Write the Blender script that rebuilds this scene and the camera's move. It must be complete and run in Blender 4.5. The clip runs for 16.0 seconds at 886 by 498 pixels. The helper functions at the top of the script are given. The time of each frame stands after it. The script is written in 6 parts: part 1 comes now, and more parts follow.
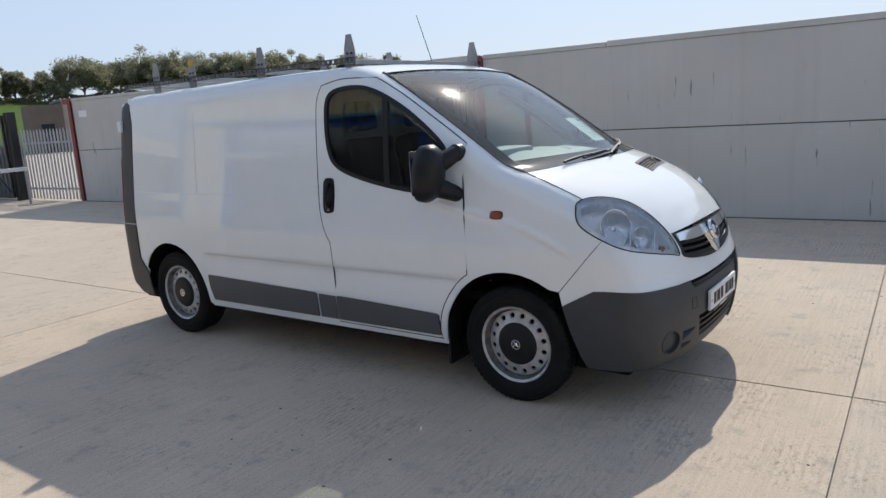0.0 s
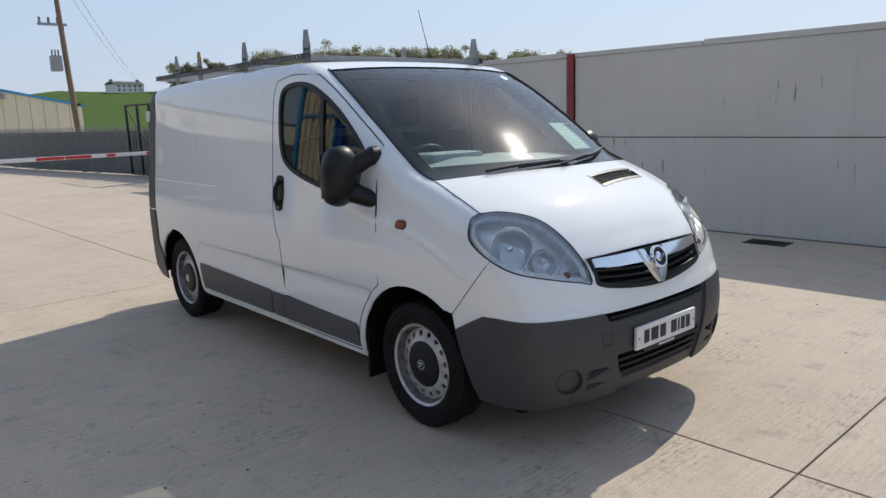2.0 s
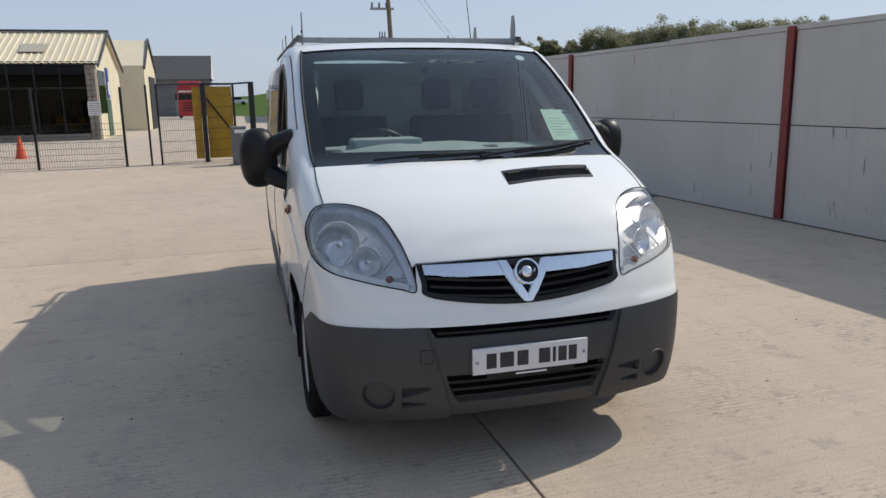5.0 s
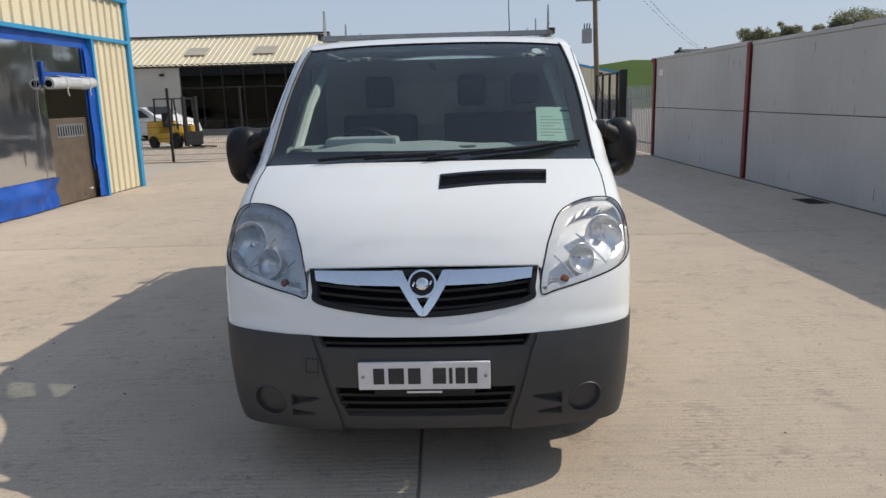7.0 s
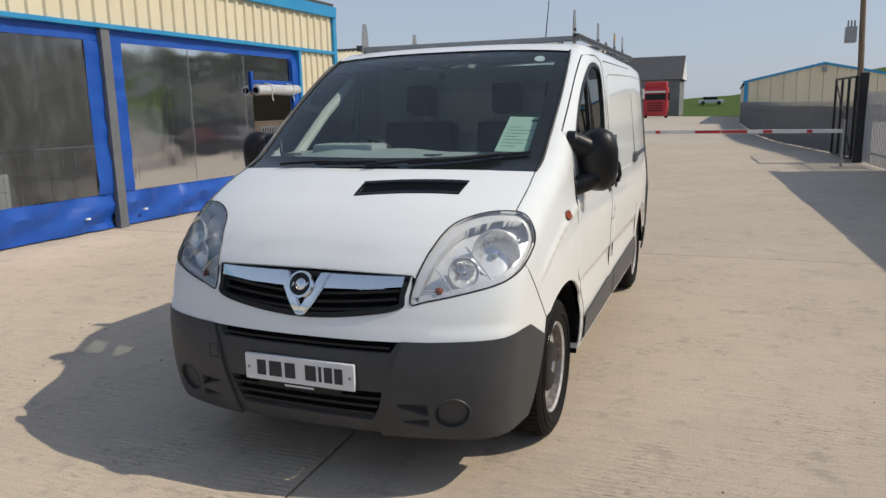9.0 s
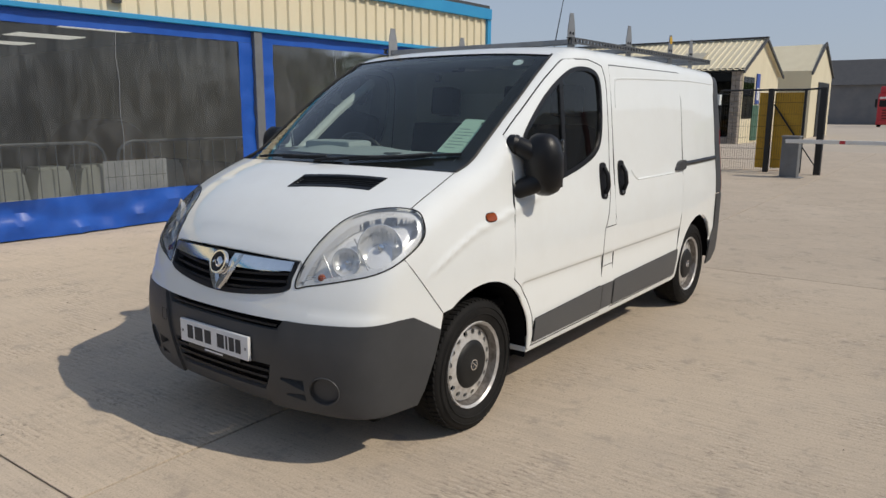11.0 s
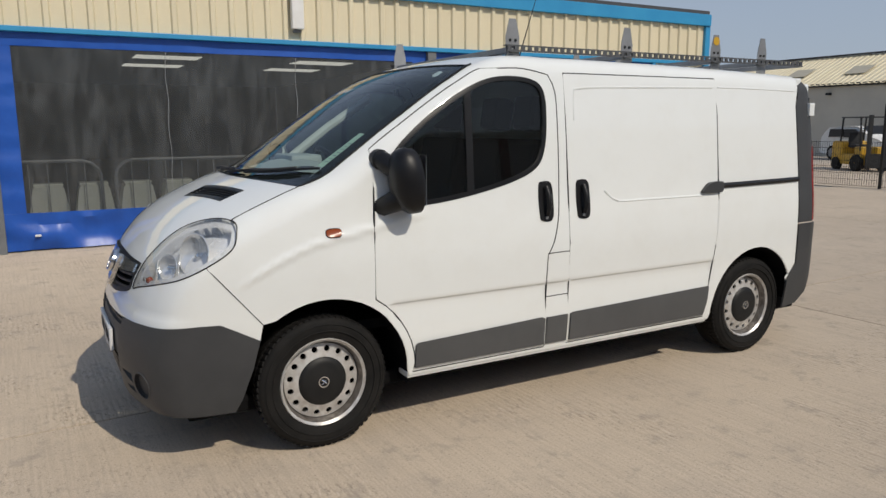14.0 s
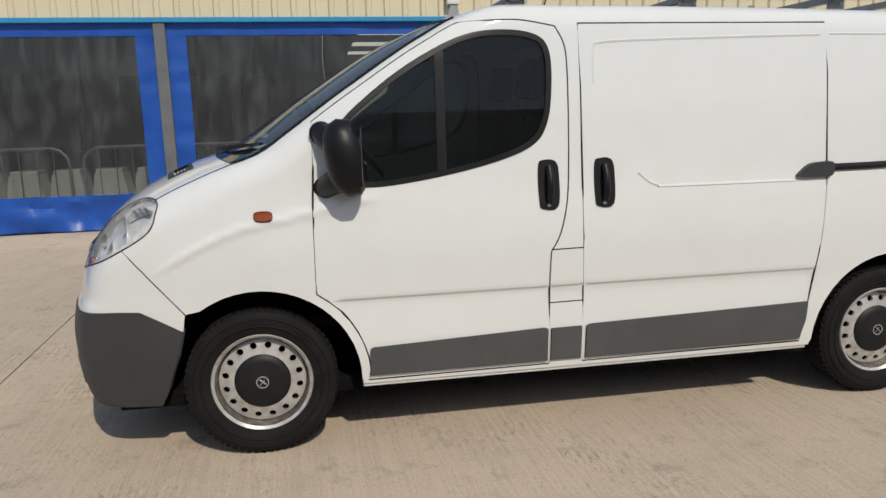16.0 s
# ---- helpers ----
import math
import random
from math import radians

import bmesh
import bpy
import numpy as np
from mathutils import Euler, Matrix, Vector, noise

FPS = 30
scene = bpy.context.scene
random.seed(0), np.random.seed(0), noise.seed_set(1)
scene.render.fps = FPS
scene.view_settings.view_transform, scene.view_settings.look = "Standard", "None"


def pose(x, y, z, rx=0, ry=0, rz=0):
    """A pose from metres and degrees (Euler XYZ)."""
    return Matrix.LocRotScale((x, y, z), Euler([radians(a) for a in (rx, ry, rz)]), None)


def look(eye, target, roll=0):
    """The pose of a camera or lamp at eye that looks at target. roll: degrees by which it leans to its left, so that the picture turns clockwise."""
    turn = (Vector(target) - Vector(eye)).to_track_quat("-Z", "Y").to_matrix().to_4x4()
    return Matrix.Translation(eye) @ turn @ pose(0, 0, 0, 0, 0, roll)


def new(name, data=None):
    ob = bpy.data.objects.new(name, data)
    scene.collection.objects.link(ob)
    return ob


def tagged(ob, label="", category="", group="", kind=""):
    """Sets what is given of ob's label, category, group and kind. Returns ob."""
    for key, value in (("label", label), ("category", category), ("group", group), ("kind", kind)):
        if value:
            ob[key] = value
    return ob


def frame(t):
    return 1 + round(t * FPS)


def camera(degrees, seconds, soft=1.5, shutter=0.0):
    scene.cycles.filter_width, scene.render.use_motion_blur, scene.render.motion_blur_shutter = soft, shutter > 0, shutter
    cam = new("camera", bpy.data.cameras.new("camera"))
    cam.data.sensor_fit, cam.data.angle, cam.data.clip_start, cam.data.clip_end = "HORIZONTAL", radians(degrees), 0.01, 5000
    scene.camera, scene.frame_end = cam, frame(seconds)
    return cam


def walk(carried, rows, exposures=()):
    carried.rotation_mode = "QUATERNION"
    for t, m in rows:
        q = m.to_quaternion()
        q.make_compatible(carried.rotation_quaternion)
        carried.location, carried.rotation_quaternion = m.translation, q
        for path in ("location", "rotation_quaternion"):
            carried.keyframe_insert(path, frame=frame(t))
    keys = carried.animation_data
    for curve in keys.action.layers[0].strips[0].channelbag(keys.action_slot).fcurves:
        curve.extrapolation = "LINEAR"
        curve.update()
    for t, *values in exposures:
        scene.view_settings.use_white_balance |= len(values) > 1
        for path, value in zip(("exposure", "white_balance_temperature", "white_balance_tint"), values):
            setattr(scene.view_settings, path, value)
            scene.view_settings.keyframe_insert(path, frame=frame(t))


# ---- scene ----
cam = camera(62.9, 16.0)
EXPOSURE = [(0, 0.42, 6550, 10), (3.5, 0.24, 6650, 10), (7, 0.12, 6800, 10), (9, 0.03, 6850, 10), (11.5, -0.18, 6800, 10), (14, -0.25, 6800, 10), (16, -0.28, 6800, 10)]
PATH = [
    (0, (1.973, -4.242, 1.665), (0.819, -2.652, 1.283), -3.62),
    (0.5, (2.154, -3.983, 1.668), (0.97, -2.417, 1.284), -3.14),
    (1, (2.433, -3.744, 1.646), (1.079, -2.307, 1.327), -2.54),
    (1.5, (2.678, -3.466, 1.636), (1.265, -2.099, 1.263), -3.34),
    (2, (2.811, -3.128, 1.625), (1.323, -1.845, 1.256), -1.86),
    (2.5, (3.048, -2.804, 1.599), (1.442, -1.667, 1.242), -2.06),
    (3, (3.267, -2.505, 1.606), (1.597, -1.472, 1.232), -1.34),
    (3.5, (3.336, -2.167, 1.594), (1.613, -1.229, 1.206), -0.16),
    (6, (3.734, -0.454, 1.618), (1.782, -0.273, 1.222), -1.2),
    (6.5, (3.656, -0.136, 1.585), (1.696, -0.099, 1.187), -0.7),
    (7, (3.582, 0.188, 1.604), (1.626, 0.115, 1.193), -1.5),
    (7.5, (3.595, 0.601, 1.609), (1.649, 0.359, 1.214), 0.3),
    (8, (3.499, 0.906, 1.586), (1.578, 0.519, 1.185), -1.4),
    (8.5, (3.361, 1.228, 1.598), (1.481, 0.679, 1.191), -2.1),
    (9, (3.323, 1.624, 1.592), (1.498, 0.901, 1.209), -1.2),
    (11.5, (2.595, 3.092, 1.588), (1.117, 1.795, 1.223), -0.4),
    (12, (2.35, 3.348, 1.587), (0.966, 1.946, 1.241), -1.0),
    (12.5, (2.104, 3.634, 1.601), (0.825, 2.142, 1.231), -1.0),
    (13, (1.785, 3.783, 1.592), (0.608, 2.211, 1.213), -0.7),
    (13.5, (1.469, 3.946, 1.578), (0.459, 2.253, 1.235), -1.0),
    (14, (1.134, 4.134, 1.575), (0.174, 2.412, 1.24), -0.3),
    (14.5, (0.743, 4.107, 1.543), (-0.24, 2.401, 1.189), -0.3),
    (15, (0.391, 4.095, 1.538), (-0.494, 2.339, 1.175), -0.3),
    (15.5, (0.029, 4.154, 1.526), (-0.465, 2.258, 1.125), -0.1),
    (16, (-0.285, 4.012, 1.49), (-0.624, 2.077, 1.119), -1.45),
]
walk(cam, [(t, look(eye, target, roll)) for t, eye, target, roll in PATH], EXPOSURE)

# ---- light ----
SUN = Vector((-0.24, 1.01, 1.0)).normalized()
sun_ob = new("sun", bpy.data.lights.new("sun", "SUN"))
sun_ob.data.energy, sun_ob.data.angle, sun_ob.data.color = 3.15, radians(0.55), (1.0, 0.935, 0.83)
sun_ob.matrix_world = look(SUN * 60, (0, 0, 0))
world = bpy.data.worlds.new("sky")
scene.world = world
world.use_nodes = True
sky = world.node_tree.nodes.new("ShaderNodeTexSky")
sky.sky_type, sky.sun_disc = "NISHITA", False
sky.sun_elevation = math.asin(SUN.z)
sky.sun_rotation = math.atan2(SUN.x, SUN.y)
sky.air_density, sky.dust_density, sky.ozone_density = 1.0, 0.7, 1.3
background = world.node_tree.nodes["Background"]
background.inputs["Strength"].default_value = 0.150
# a thin even haze, strongest towards the horizon
sky_at, height, haze, veil = (world.node_tree.nodes.new("ShaderNode" + k) for k in ("TexCoord", "SeparateXYZ", "MapRange", "Mix"))
world.node_tree.links.new(sky_at.outputs["Generated"], height.inputs[0])
world.node_tree.links.new(height.outputs[2], haze.inputs["Value"])
haze.interpolation_type = "SMOOTHSTEP"
for socket, value in (("From Min", 0.0), ("From Max", 0.7), ("To Min", 0.85), ("To Max", 0.35)):
    haze.inputs[socket].default_value = value
veil.data_type = "RGBA"
veil.inputs[7].default_value = (2.45, 2.95, 3.9, 1)
world.node_tree.links.new(haze.outputs[0], veil.inputs[0])
world.node_tree.links.new(sky.outputs[0], veil.inputs[6])
world.node_tree.links.new(veil.outputs[2], background.inputs["Color"])


# ---- materials ----
class Nodes:
    """A small writer of node materials."""

    def __init__(self, name, rough=0.6, metal=0.0, color=(0.5, 0.5, 0.5)):
        self.mat = bpy.data.materials.new(name)
        self.mat.use_nodes = True
        self.tree = self.mat.node_tree
        self.bsdf = self.tree.nodes["Principled BSDF"]
        self.out = self.tree.nodes["Material Output"]
        self.set("Roughness", rough), self.set("Metallic", metal), self.set("Base Color", (*color, 1))
        self.coord = self.node("ShaderNodeTexCoord")

    def node(self, kind):
        return self.tree.nodes.new(kind)

    def set(self, socket, value):
        self.bsdf.inputs[socket].default_value = value

    def link(self, a, b):
        self.tree.links.new(a, b)

    def noise(self, scale, detail=4, rough=0.55, stretch=None, space="Object"):
        n = self.node("ShaderNodeTexNoise")
        n.inputs["Scale"].default_value, n.inputs["Detail"].default_value, n.inputs["Roughness"].default_value = scale, detail, rough
        m = self.node("ShaderNodeMapping")
        m.inputs["Scale"].default_value = stretch or (1, 1, 1)
        self.link(self.coord.outputs[space], m.inputs[0])
        self.link(m.outputs[0], n.inputs["Vector"])
        return n.outputs[0]

    def ramp(self, fac, stops):
        r = self.node("ShaderNodeValToRGB")
        e = r.color_ramp.elements
        while len(e) < len(stops):
            e.new(0.5)
        for el, (at, col) in zip(e, stops):
            el.position, el.color = at, (*col, 1) if len(col) == 3 else col
        self.link(fac, r.inputs[0])
        return r.outputs[0]

    def mix(self, fac, a, b, kind="MIX"):
        n = self.node("ShaderNodeMix")
        n.data_type, n.blend_type = "RGBA", kind
        for s, v in ((n.inputs[0], fac), (n.inputs[6], a), (n.inputs[7], b)):
            if isinstance(v, (int, float)):
                s.default_value = v
            elif isinstance(v, tuple):
                s.default_value = (*v, 1)
            else:
                self.link(v, s)
        return n.outputs[2]

    def math(self, op, a, b=0.0):
        n = self.node("ShaderNodeMath")
        n.operation = op
        for s, v in zip(n.inputs, (a, b)):
            if isinstance(v, (int, float)):
                s.default_value = v
            else:
                self.link(v, s)
        return n.outputs[0]

    def bump(self, height, strength=0.3, distance=0.01):
        b = self.node("ShaderNodeBump")
        b.inputs["Strength"].default_value, b.inputs["Distance"].default_value = strength, distance
        self.link(height, b.inputs["Height"])
        self.link(b.outputs[0], self.bsdf.inputs["Normal"])

    def color(self, c):
        self.link(c, self.bsdf.inputs["Base Color"])


def worn(name, base, other, scale=3.0, rough=0.6, metal=0.0, grain=60.0, bump=0.15, dist=0.004, spread=0.0, stretch=None, shine=0.5):
    """A surface of two tones in large blotches and fine grain."""
    n = Nodes(name, rough, metal)
    big = n.noise(scale, 5, 0.6, stretch)
    fine = n.noise(grain, 3)
    c = n.mix(n.ramp(big, [(0.35, (0, 0, 0)), (0.68, (1, 1, 1))]), base, other)
    c = n.mix(n.math("MULTIPLY", fine, 0.35), c, tuple(0.75 * v for v in base))
    if spread:
        info = n.node("ShaderNodeObjectInfo")
        c = n.mix(n.math("MULTIPLY", info.outputs["Random"], spread), c, tuple(0.6 * v for v in base))
    n.color(c)
    n.set("Specular IOR Level", shine)
    n.bump(fine, bump, dist)
    r = n.math("ADD", n.math("MULTIPLY", big, 0.2), rough - 0.1)
    n.link(r, n.bsdf.inputs["Roughness"])
    return n.mat


def yard_concrete():
    n = Nodes("brushed concrete", 0.85)
    big, mid, fine = n.noise(0.35, 6, 0.6), n.noise(2.6, 6, 0.65), n.noise(95, 5, 0.75)
    c = n.mix(n.ramp(big, [(0.3, (0, 0, 0)), (0.7, (1, 1, 1))]), (0.50, 0.408, 0.308), (0.625, 0.52, 0.40))
    c = n.mix(n.ramp(mid, [(0.50, (0, 0, 0)), (0.78, (0.55, 0.55, 0.55))]), c, (0.37, 0.315, 0.26))
    info = n.node("ShaderNodeObjectInfo")
    c = n.mix(n.math("MULTIPLY", info.outputs["Random"], 0.22), c, (0.42, 0.36, 0.30))
    lines = n.noise(6.0, 4, 0.65, (9.0, 0.22, 1))
    c = n.mix(n.ramp(lines, [(0.38, (0.26, 0.26, 0.26)), (0.56, (0, 0, 0))]), c, (0.32, 0.265, 0.205))
    c = n.mix(n.ramp(fine, [(0.38, (0.40, 0.40, 0.40)), (0.55, (0, 0, 0))]), c, (0.28, 0.235, 0.185))
    groove = n.node("ShaderNodeTexWave")
    groove.bands_direction = "X"
    for name, value in (("Scale", 8.5), ("Distortion", 4.6), ("Detail", 3.0), ("Detail Scale", 1.6), ("Detail Roughness", 0.65)):
        groove.inputs[name].default_value = value
    n.link(n.coord.outputs["Object"], groove.inputs["Vector"])
    patchy = n.ramp(n.noise(1.1, 5, 0.62), [(0.45, (0.02, 0.02, 0.02)), (0.62, (1, 1, 1))])
    worn_lines = n.mix(patchy, (0.5, 0.5, 0.5), groove.outputs[0])
    c = n.mix(n.ramp(worn_lines, [(0.02, (0.42, 0.42, 0.42)), (0.40, (0, 0, 0))]), c, (0.30, 0.245, 0.19))
    pits = n.node("ShaderNodeTexVoronoi")
    pits.inputs["Scale"].default_value = 34.0
    n.link(n.coord.outputs["Object"], pits.inputs["Vector"])
    pit = n.ramp(pits.outputs[0], [(0.10, (0.5, 0.5, 0.5)), (0.22, (0, 0, 0))])
    c = n.mix(pit, c, (0.24, 0.20, 0.16))
    chips = n.noise(24, 4, 0.68, (1.7, 0.6, 1))
    c = n.mix(n.math("MULTIPLY", n.ramp(chips, [(0.36, (0.6, 0.6, 0.6)), (0.43, (0, 0, 0))]), patchy), c, (0.13, 0.105, 0.08))
    c = n.mix(n.math("MULTIPLY", n.ramp(chips, [(0.57, (0, 0, 0)), (0.68, (0.5, 0.5, 0.5))]), patchy), c, (0.72, 0.63, 0.52))
    blots = n.noise(4.5, 6, 0.7)
    c = n.mix(n.ramp(blots, [(0.56, (0, 0, 0)), (0.66, (0.45, 0.45, 0.45))]), c, (0.26, 0.225, 0.19))
    spots = n.node("ShaderNodeTexVoronoi")
    spots.inputs["Scale"].default_value = 2.3
    n.link(n.coord.outputs["Object"], spots.inputs["Vector"])
    c = n.mix(n.ramp(spots.outputs[0], [(0.012, (0.75, 0.75, 0.75)), (0.03, (0, 0, 0))]), c, (0.06, 0.055, 0.05))
    n.color(c)
    n.set("Diffuse Roughness", 0.25)
    n.bump(n.mix(0.4, n.mix(0.45, n.mix(0.5, lines, fine), worn_lines), n.mix(patchy, (0.5, 0.5, 0.5), chips)), 0.75, 0.010)
    return n.mat


def wall_concrete():
    n = Nodes("precast concrete", 0.9)
    big, mid, fine = n.noise(0.6, 5), n.noise(3.5, 6, 0.7), n.noise(90, 3)
    streak = n.noise(2.2, 5, 0.6, (3.2, 3.2, 0.16))
    c = n.mix(n.ramp(big, [(0.3, (0, 0, 0)), (0.7, (1, 1, 1))]), (0.465, 0.452, 0.422), (0.545, 0.53, 0.50))
    c = n.mix(n.ramp(streak, [(0.52, (0, 0, 0)), (0.85, (0.38, 0.38, 0.38))]), c, (0.37, 0.35, 0.315))
    c = n.mix(n.ramp(mid, [(0.56, (0, 0, 0)), (0.8, (0.4, 0.4, 0.4))]), c, (0.42, 0.40, 0.36))
    marks = n.noise(2.4, 3, 0.45, (7.0, 7.0, 0.85))
    patch = n.ramp(n.noise(0.8, 2, 0.4), [(0.47, (0, 0, 0)), (0.56, (1, 1, 1))])
    c = n.mix(n.math("MULTIPLY", n.ramp(marks, [(0.665, (0, 0, 0)), (0.70, (0.8, 0.8, 0.8))]), patch), c, (0.11, 0.10, 0.09))
    n.color(c)
    n.bump(n.mix(0.4, mid, fine), 0.35, 0.004)
    return n.mat


def car_paint():
    n = Nodes("white van paint", 0.30)
    dust = n.noise(5.0, 6, 0.65)
    n.color(n.mix(n.ramp(dust, [(0.45, (0, 0, 0)), (0.85, (0.5, 0.5, 0.5))]), (0.785, 0.805, 0.79), (0.73, 0.735, 0.705)))
    n.set("Coat Weight", 1.0), n.set("Coat Roughness", 0.045), n.set("Coat IOR", 1.6), n.set("Specular IOR Level", 0.0)
    n.link(n.ramp(dust, [(0.3, (0.28, 0.28, 0.28)), (0.8, (0.42, 0.42, 0.42))]), n.bsdf.inputs["Roughness"])
    n.bump(n.noise(1.6, 2), 0.02, 0.01)
    return n.mat


def clear_sheet(name, tint, dust=0.05, gloss_rough=0.0, ior=1.5, dust_color=(0.6, 0.6, 0.58), streaks=0.0, smear=0.0):
    """Thin glass or film: see-through with a mirror sheen and a little dust."""
    n = Nodes(name)
    clear, shine, soil = n.node("ShaderNodeBsdfTransparent"), n.node("ShaderNodeBsdfGlossy"), n.node("ShaderNodeBsdfDiffuse")
    clear.inputs[0].default_value = (*tint, 1)
    soil.inputs[0].default_value = (*dust_color, 1)
    shine.inputs["Roughness"].default_value = gloss_rough
    fres = n.node("ShaderNodeFresnel")
    fres.inputs[0].default_value = ior
    a, b = n.node("ShaderNodeMixShader"), n.node("ShaderNodeMixShader")
    speck = n.noise(4.0, 7, 0.75, (1.0, 1.0, 0.3) if streaks else None)
    n.link(n.math("ADD", n.math("MULTIPLY", n.ramp(speck, [(0.45, (0, 0, 0)), (0.8, (1, 1, 1))]), dust + streaks), dust), a.inputs[0])
    n.link(clear.outputs[0], a.inputs[1])
    if smear:
        film, both = n.node("ShaderNodeBsdfGlossy"), n.node("ShaderNodeMixShader")
        film.inputs["Roughness"].default_value = 0.16
        both.inputs[0].default_value = smear
        n.link(soil.outputs[0], both.inputs[1])
        n.link(film.outputs[0], both.inputs[2])
        n.link(both.outputs[0], a.inputs[2])
    else:
        n.link(soil.outputs[0], a.inputs[2])
    n.link(fres.outputs[0], b.inputs[0])
    n.link(a.outputs[0], b.inputs[1])
    n.link(shine.outputs[0], b.inputs[2])
    n.link(b.outputs[0], n.out.inputs[0])
    if streaks:
        bump = n.node("ShaderNodeBump")
        bump.inputs["Strength"].default_value, bump.inputs["Distance"].default_value = 0.10, 0.03
        n.link(n.noise(2.2, 3, 0.5, (2.0, 2.0, 0.4)), bump.inputs["Height"])
        n.link(bump.outputs[0], shine.inputs["Normal"])
        n.link(bump.outputs[0], fres.inputs["Normal"])
    return n.mat


def foliage(name, dark, light):
    n = Nodes(name, 0.7)
    geo = n.node("ShaderNodeNewGeometry")
    n.color(n.mix(geo.outputs["Random Per Island"], dark, light))
    leaf = n.node("ShaderNodeBsdfTranslucent")
    n.link(n.bsdf.inputs["Base Color"].links[0].from_socket, leaf.inputs[0])
    both = n.node("ShaderNodeMixShader")
    both.inputs[0].default_value = 0.55
    n.link(n.bsdf.outputs[0], both.inputs[1])
    n.link(leaf.outputs[0], both.inputs[2])
    n.link(both.outputs[0], n.out.inputs[0])
    return n.mat


M_YARD, M_WALL, M_PAINT = yard_concrete(), wall_concrete(), car_paint()
M_JOINT = worn("joint filler", (0.10, 0.09, 0.08), (0.16, 0.14, 0.12), 4, 0.9)
M_RED = worn("red oxide steel", (0.23, 0.035, 0.03), (0.16, 0.03, 0.028), 4, 0.6)
M_BLACKP = worn("textured grey plastic", (0.046, 0.048, 0.051), (0.060, 0.061, 0.064), 5, 0.50, grain=260, bump=0.25, dist=0.002, shine=0.4)
M_STRIP = worn("side moulding plastic", (0.082, 0.084, 0.087), (0.10, 0.101, 0.103), 5, 0.5, grain=260, bump=0.2, dist=0.002, shine=0.4)
M_BLACK = worn("black plastic", (0.006, 0.006, 0.007), (0.010, 0.010, 0.011), 6, 0.42, grain=200, shine=0.35)
M_DARK = worn("dark lining", (0.006, 0.006, 0.007), (0.010, 0.010, 0.010), 6, 0.9, shine=0.1)
M_RUBBER = worn("tyre rubber", (0.009, 0.009, 0.009), (0.020, 0.0185, 0.0175), 9, 0.75, grain=120, shine=0.18)
M_CAP = worn("dark cap plastic", (0.010, 0.0105, 0.011), (0.018, 0.018, 0.018), 12, 0.5, grain=200, shine=0.3)
M_STEEL = worn("wheel steel", (0.66, 0.655, 0.64), (0.42, 0.385, 0.35), 22, 0.34, 0.35)
M_BARREL = worn("grimy wheel steel", (0.30, 0.28, 0.26), (0.07, 0.055, 0.045), 26, 0.38, 0.6, spread=0.3)
M_LAMPSIDE = worn("silvered plastic", (0.84, 0.85, 0.86), (0.78, 0.79, 0.80), 10, 0.26, 0.18, bump=0.03)
M_BOWL = worn("bright reflector", (0.88, 0.89, 0.90), (0.80, 0.81, 0.82), 14, 0.16, 0.6, bump=0.05)
M_CHROME = worn("chrome", (0.86, 0.87, 0.88), (0.78, 0.79, 0.80), 8, 0.12, 1.0, bump=0.02)
M_RAIL = worn("dull zinc rail", (0.13, 0.132, 0.135), (0.09, 0.092, 0.095), 9, 0.5, 0.5)
M_GALV = worn("galvanised steel", (0.33, 0.335, 0.34), (0.25, 0.255, 0.26), 9, 0.5, 0.6)
M_FENCE = worn("weathered palisade steel", (0.44, 0.45, 0.465), (0.34, 0.35, 0.365), 3, 0.6, 0.2, spread=0.35)
M_FENCEDULL = worn("dull palisade steel", (0.23, 0.24, 0.25), (0.17, 0.18, 0.19), 3, 0.65, 0.2, spread=0.4)
M_BLACKS = worn("black coated steel", (0.006, 0.0065, 0.0075), (0.011, 0.011, 0.012), 5, 0.5)
M_CREAM = worn("cream cladding", (0.74, 0.66, 0.47), (0.68, 0.60, 0.42), 1.5, 0.5, grain=30, bump=0.04, spread=0.10, stretch=(1, 1, 0.3))
M_BLUE = worn("blue trim", (0.02, 0.25, 0.50), (0.03, 0.30, 0.55), 2, 0.45, bump=0.05)
M_PVC = worn("blue curtain", (0.008, 0.075, 0.38), (0.014, 0.10, 0.46), 3, 0.38, grain=25, bump=0.12, dist=0.01)
M_GREY = worn("grey steel post", (0.16, 0.17, 0.18), (0.12, 0.125, 0.13), 4, 0.5)
M_WHITE = worn("white paint", (0.78, 0.78, 0.76), (0.68, 0.67, 0.64), 5, 0.5)
M_REDW = worn("red paint", (0.55, 0.03, 0.04), (0.45, 0.03, 0.035), 5, 0.45)
M_YELLOW = worn("yellow paint", (0.62, 0.36, 0.02), (0.52, 0.30, 0.02), 4, 0.5)
M_SLATE = worn("dark slate roof", (0.055, 0.057, 0.063), (0.075, 0.076, 0.08), 2, 0.8)
M_RENDER = worn("grey render", (0.17, 0.17, 0.175), (0.22, 0.215, 0.21), 0.8, 0.9)
M_STONE = worn("rubble stone", (0.36, 0.31, 0.26), (0.24, 0.21, 0.18), 6, 0.9, spread=0.5)
M_BARK = worn("bark", (0.10, 0.08, 0.06), (0.15, 0.12, 0.09), 3, 0.9)
M_WOOD = worn("weathered pole wood", (0.20, 0.145, 0.095), (0.14, 0.10, 0.07), 3, 0.85, stretch=(1, 1, 0.1))
# leaf tones are paled to carry the haze of distance
M_LEAF = foliage("spring leaves", (0.21, 0.215, 0.13), (0.34, 0.33, 0.22))
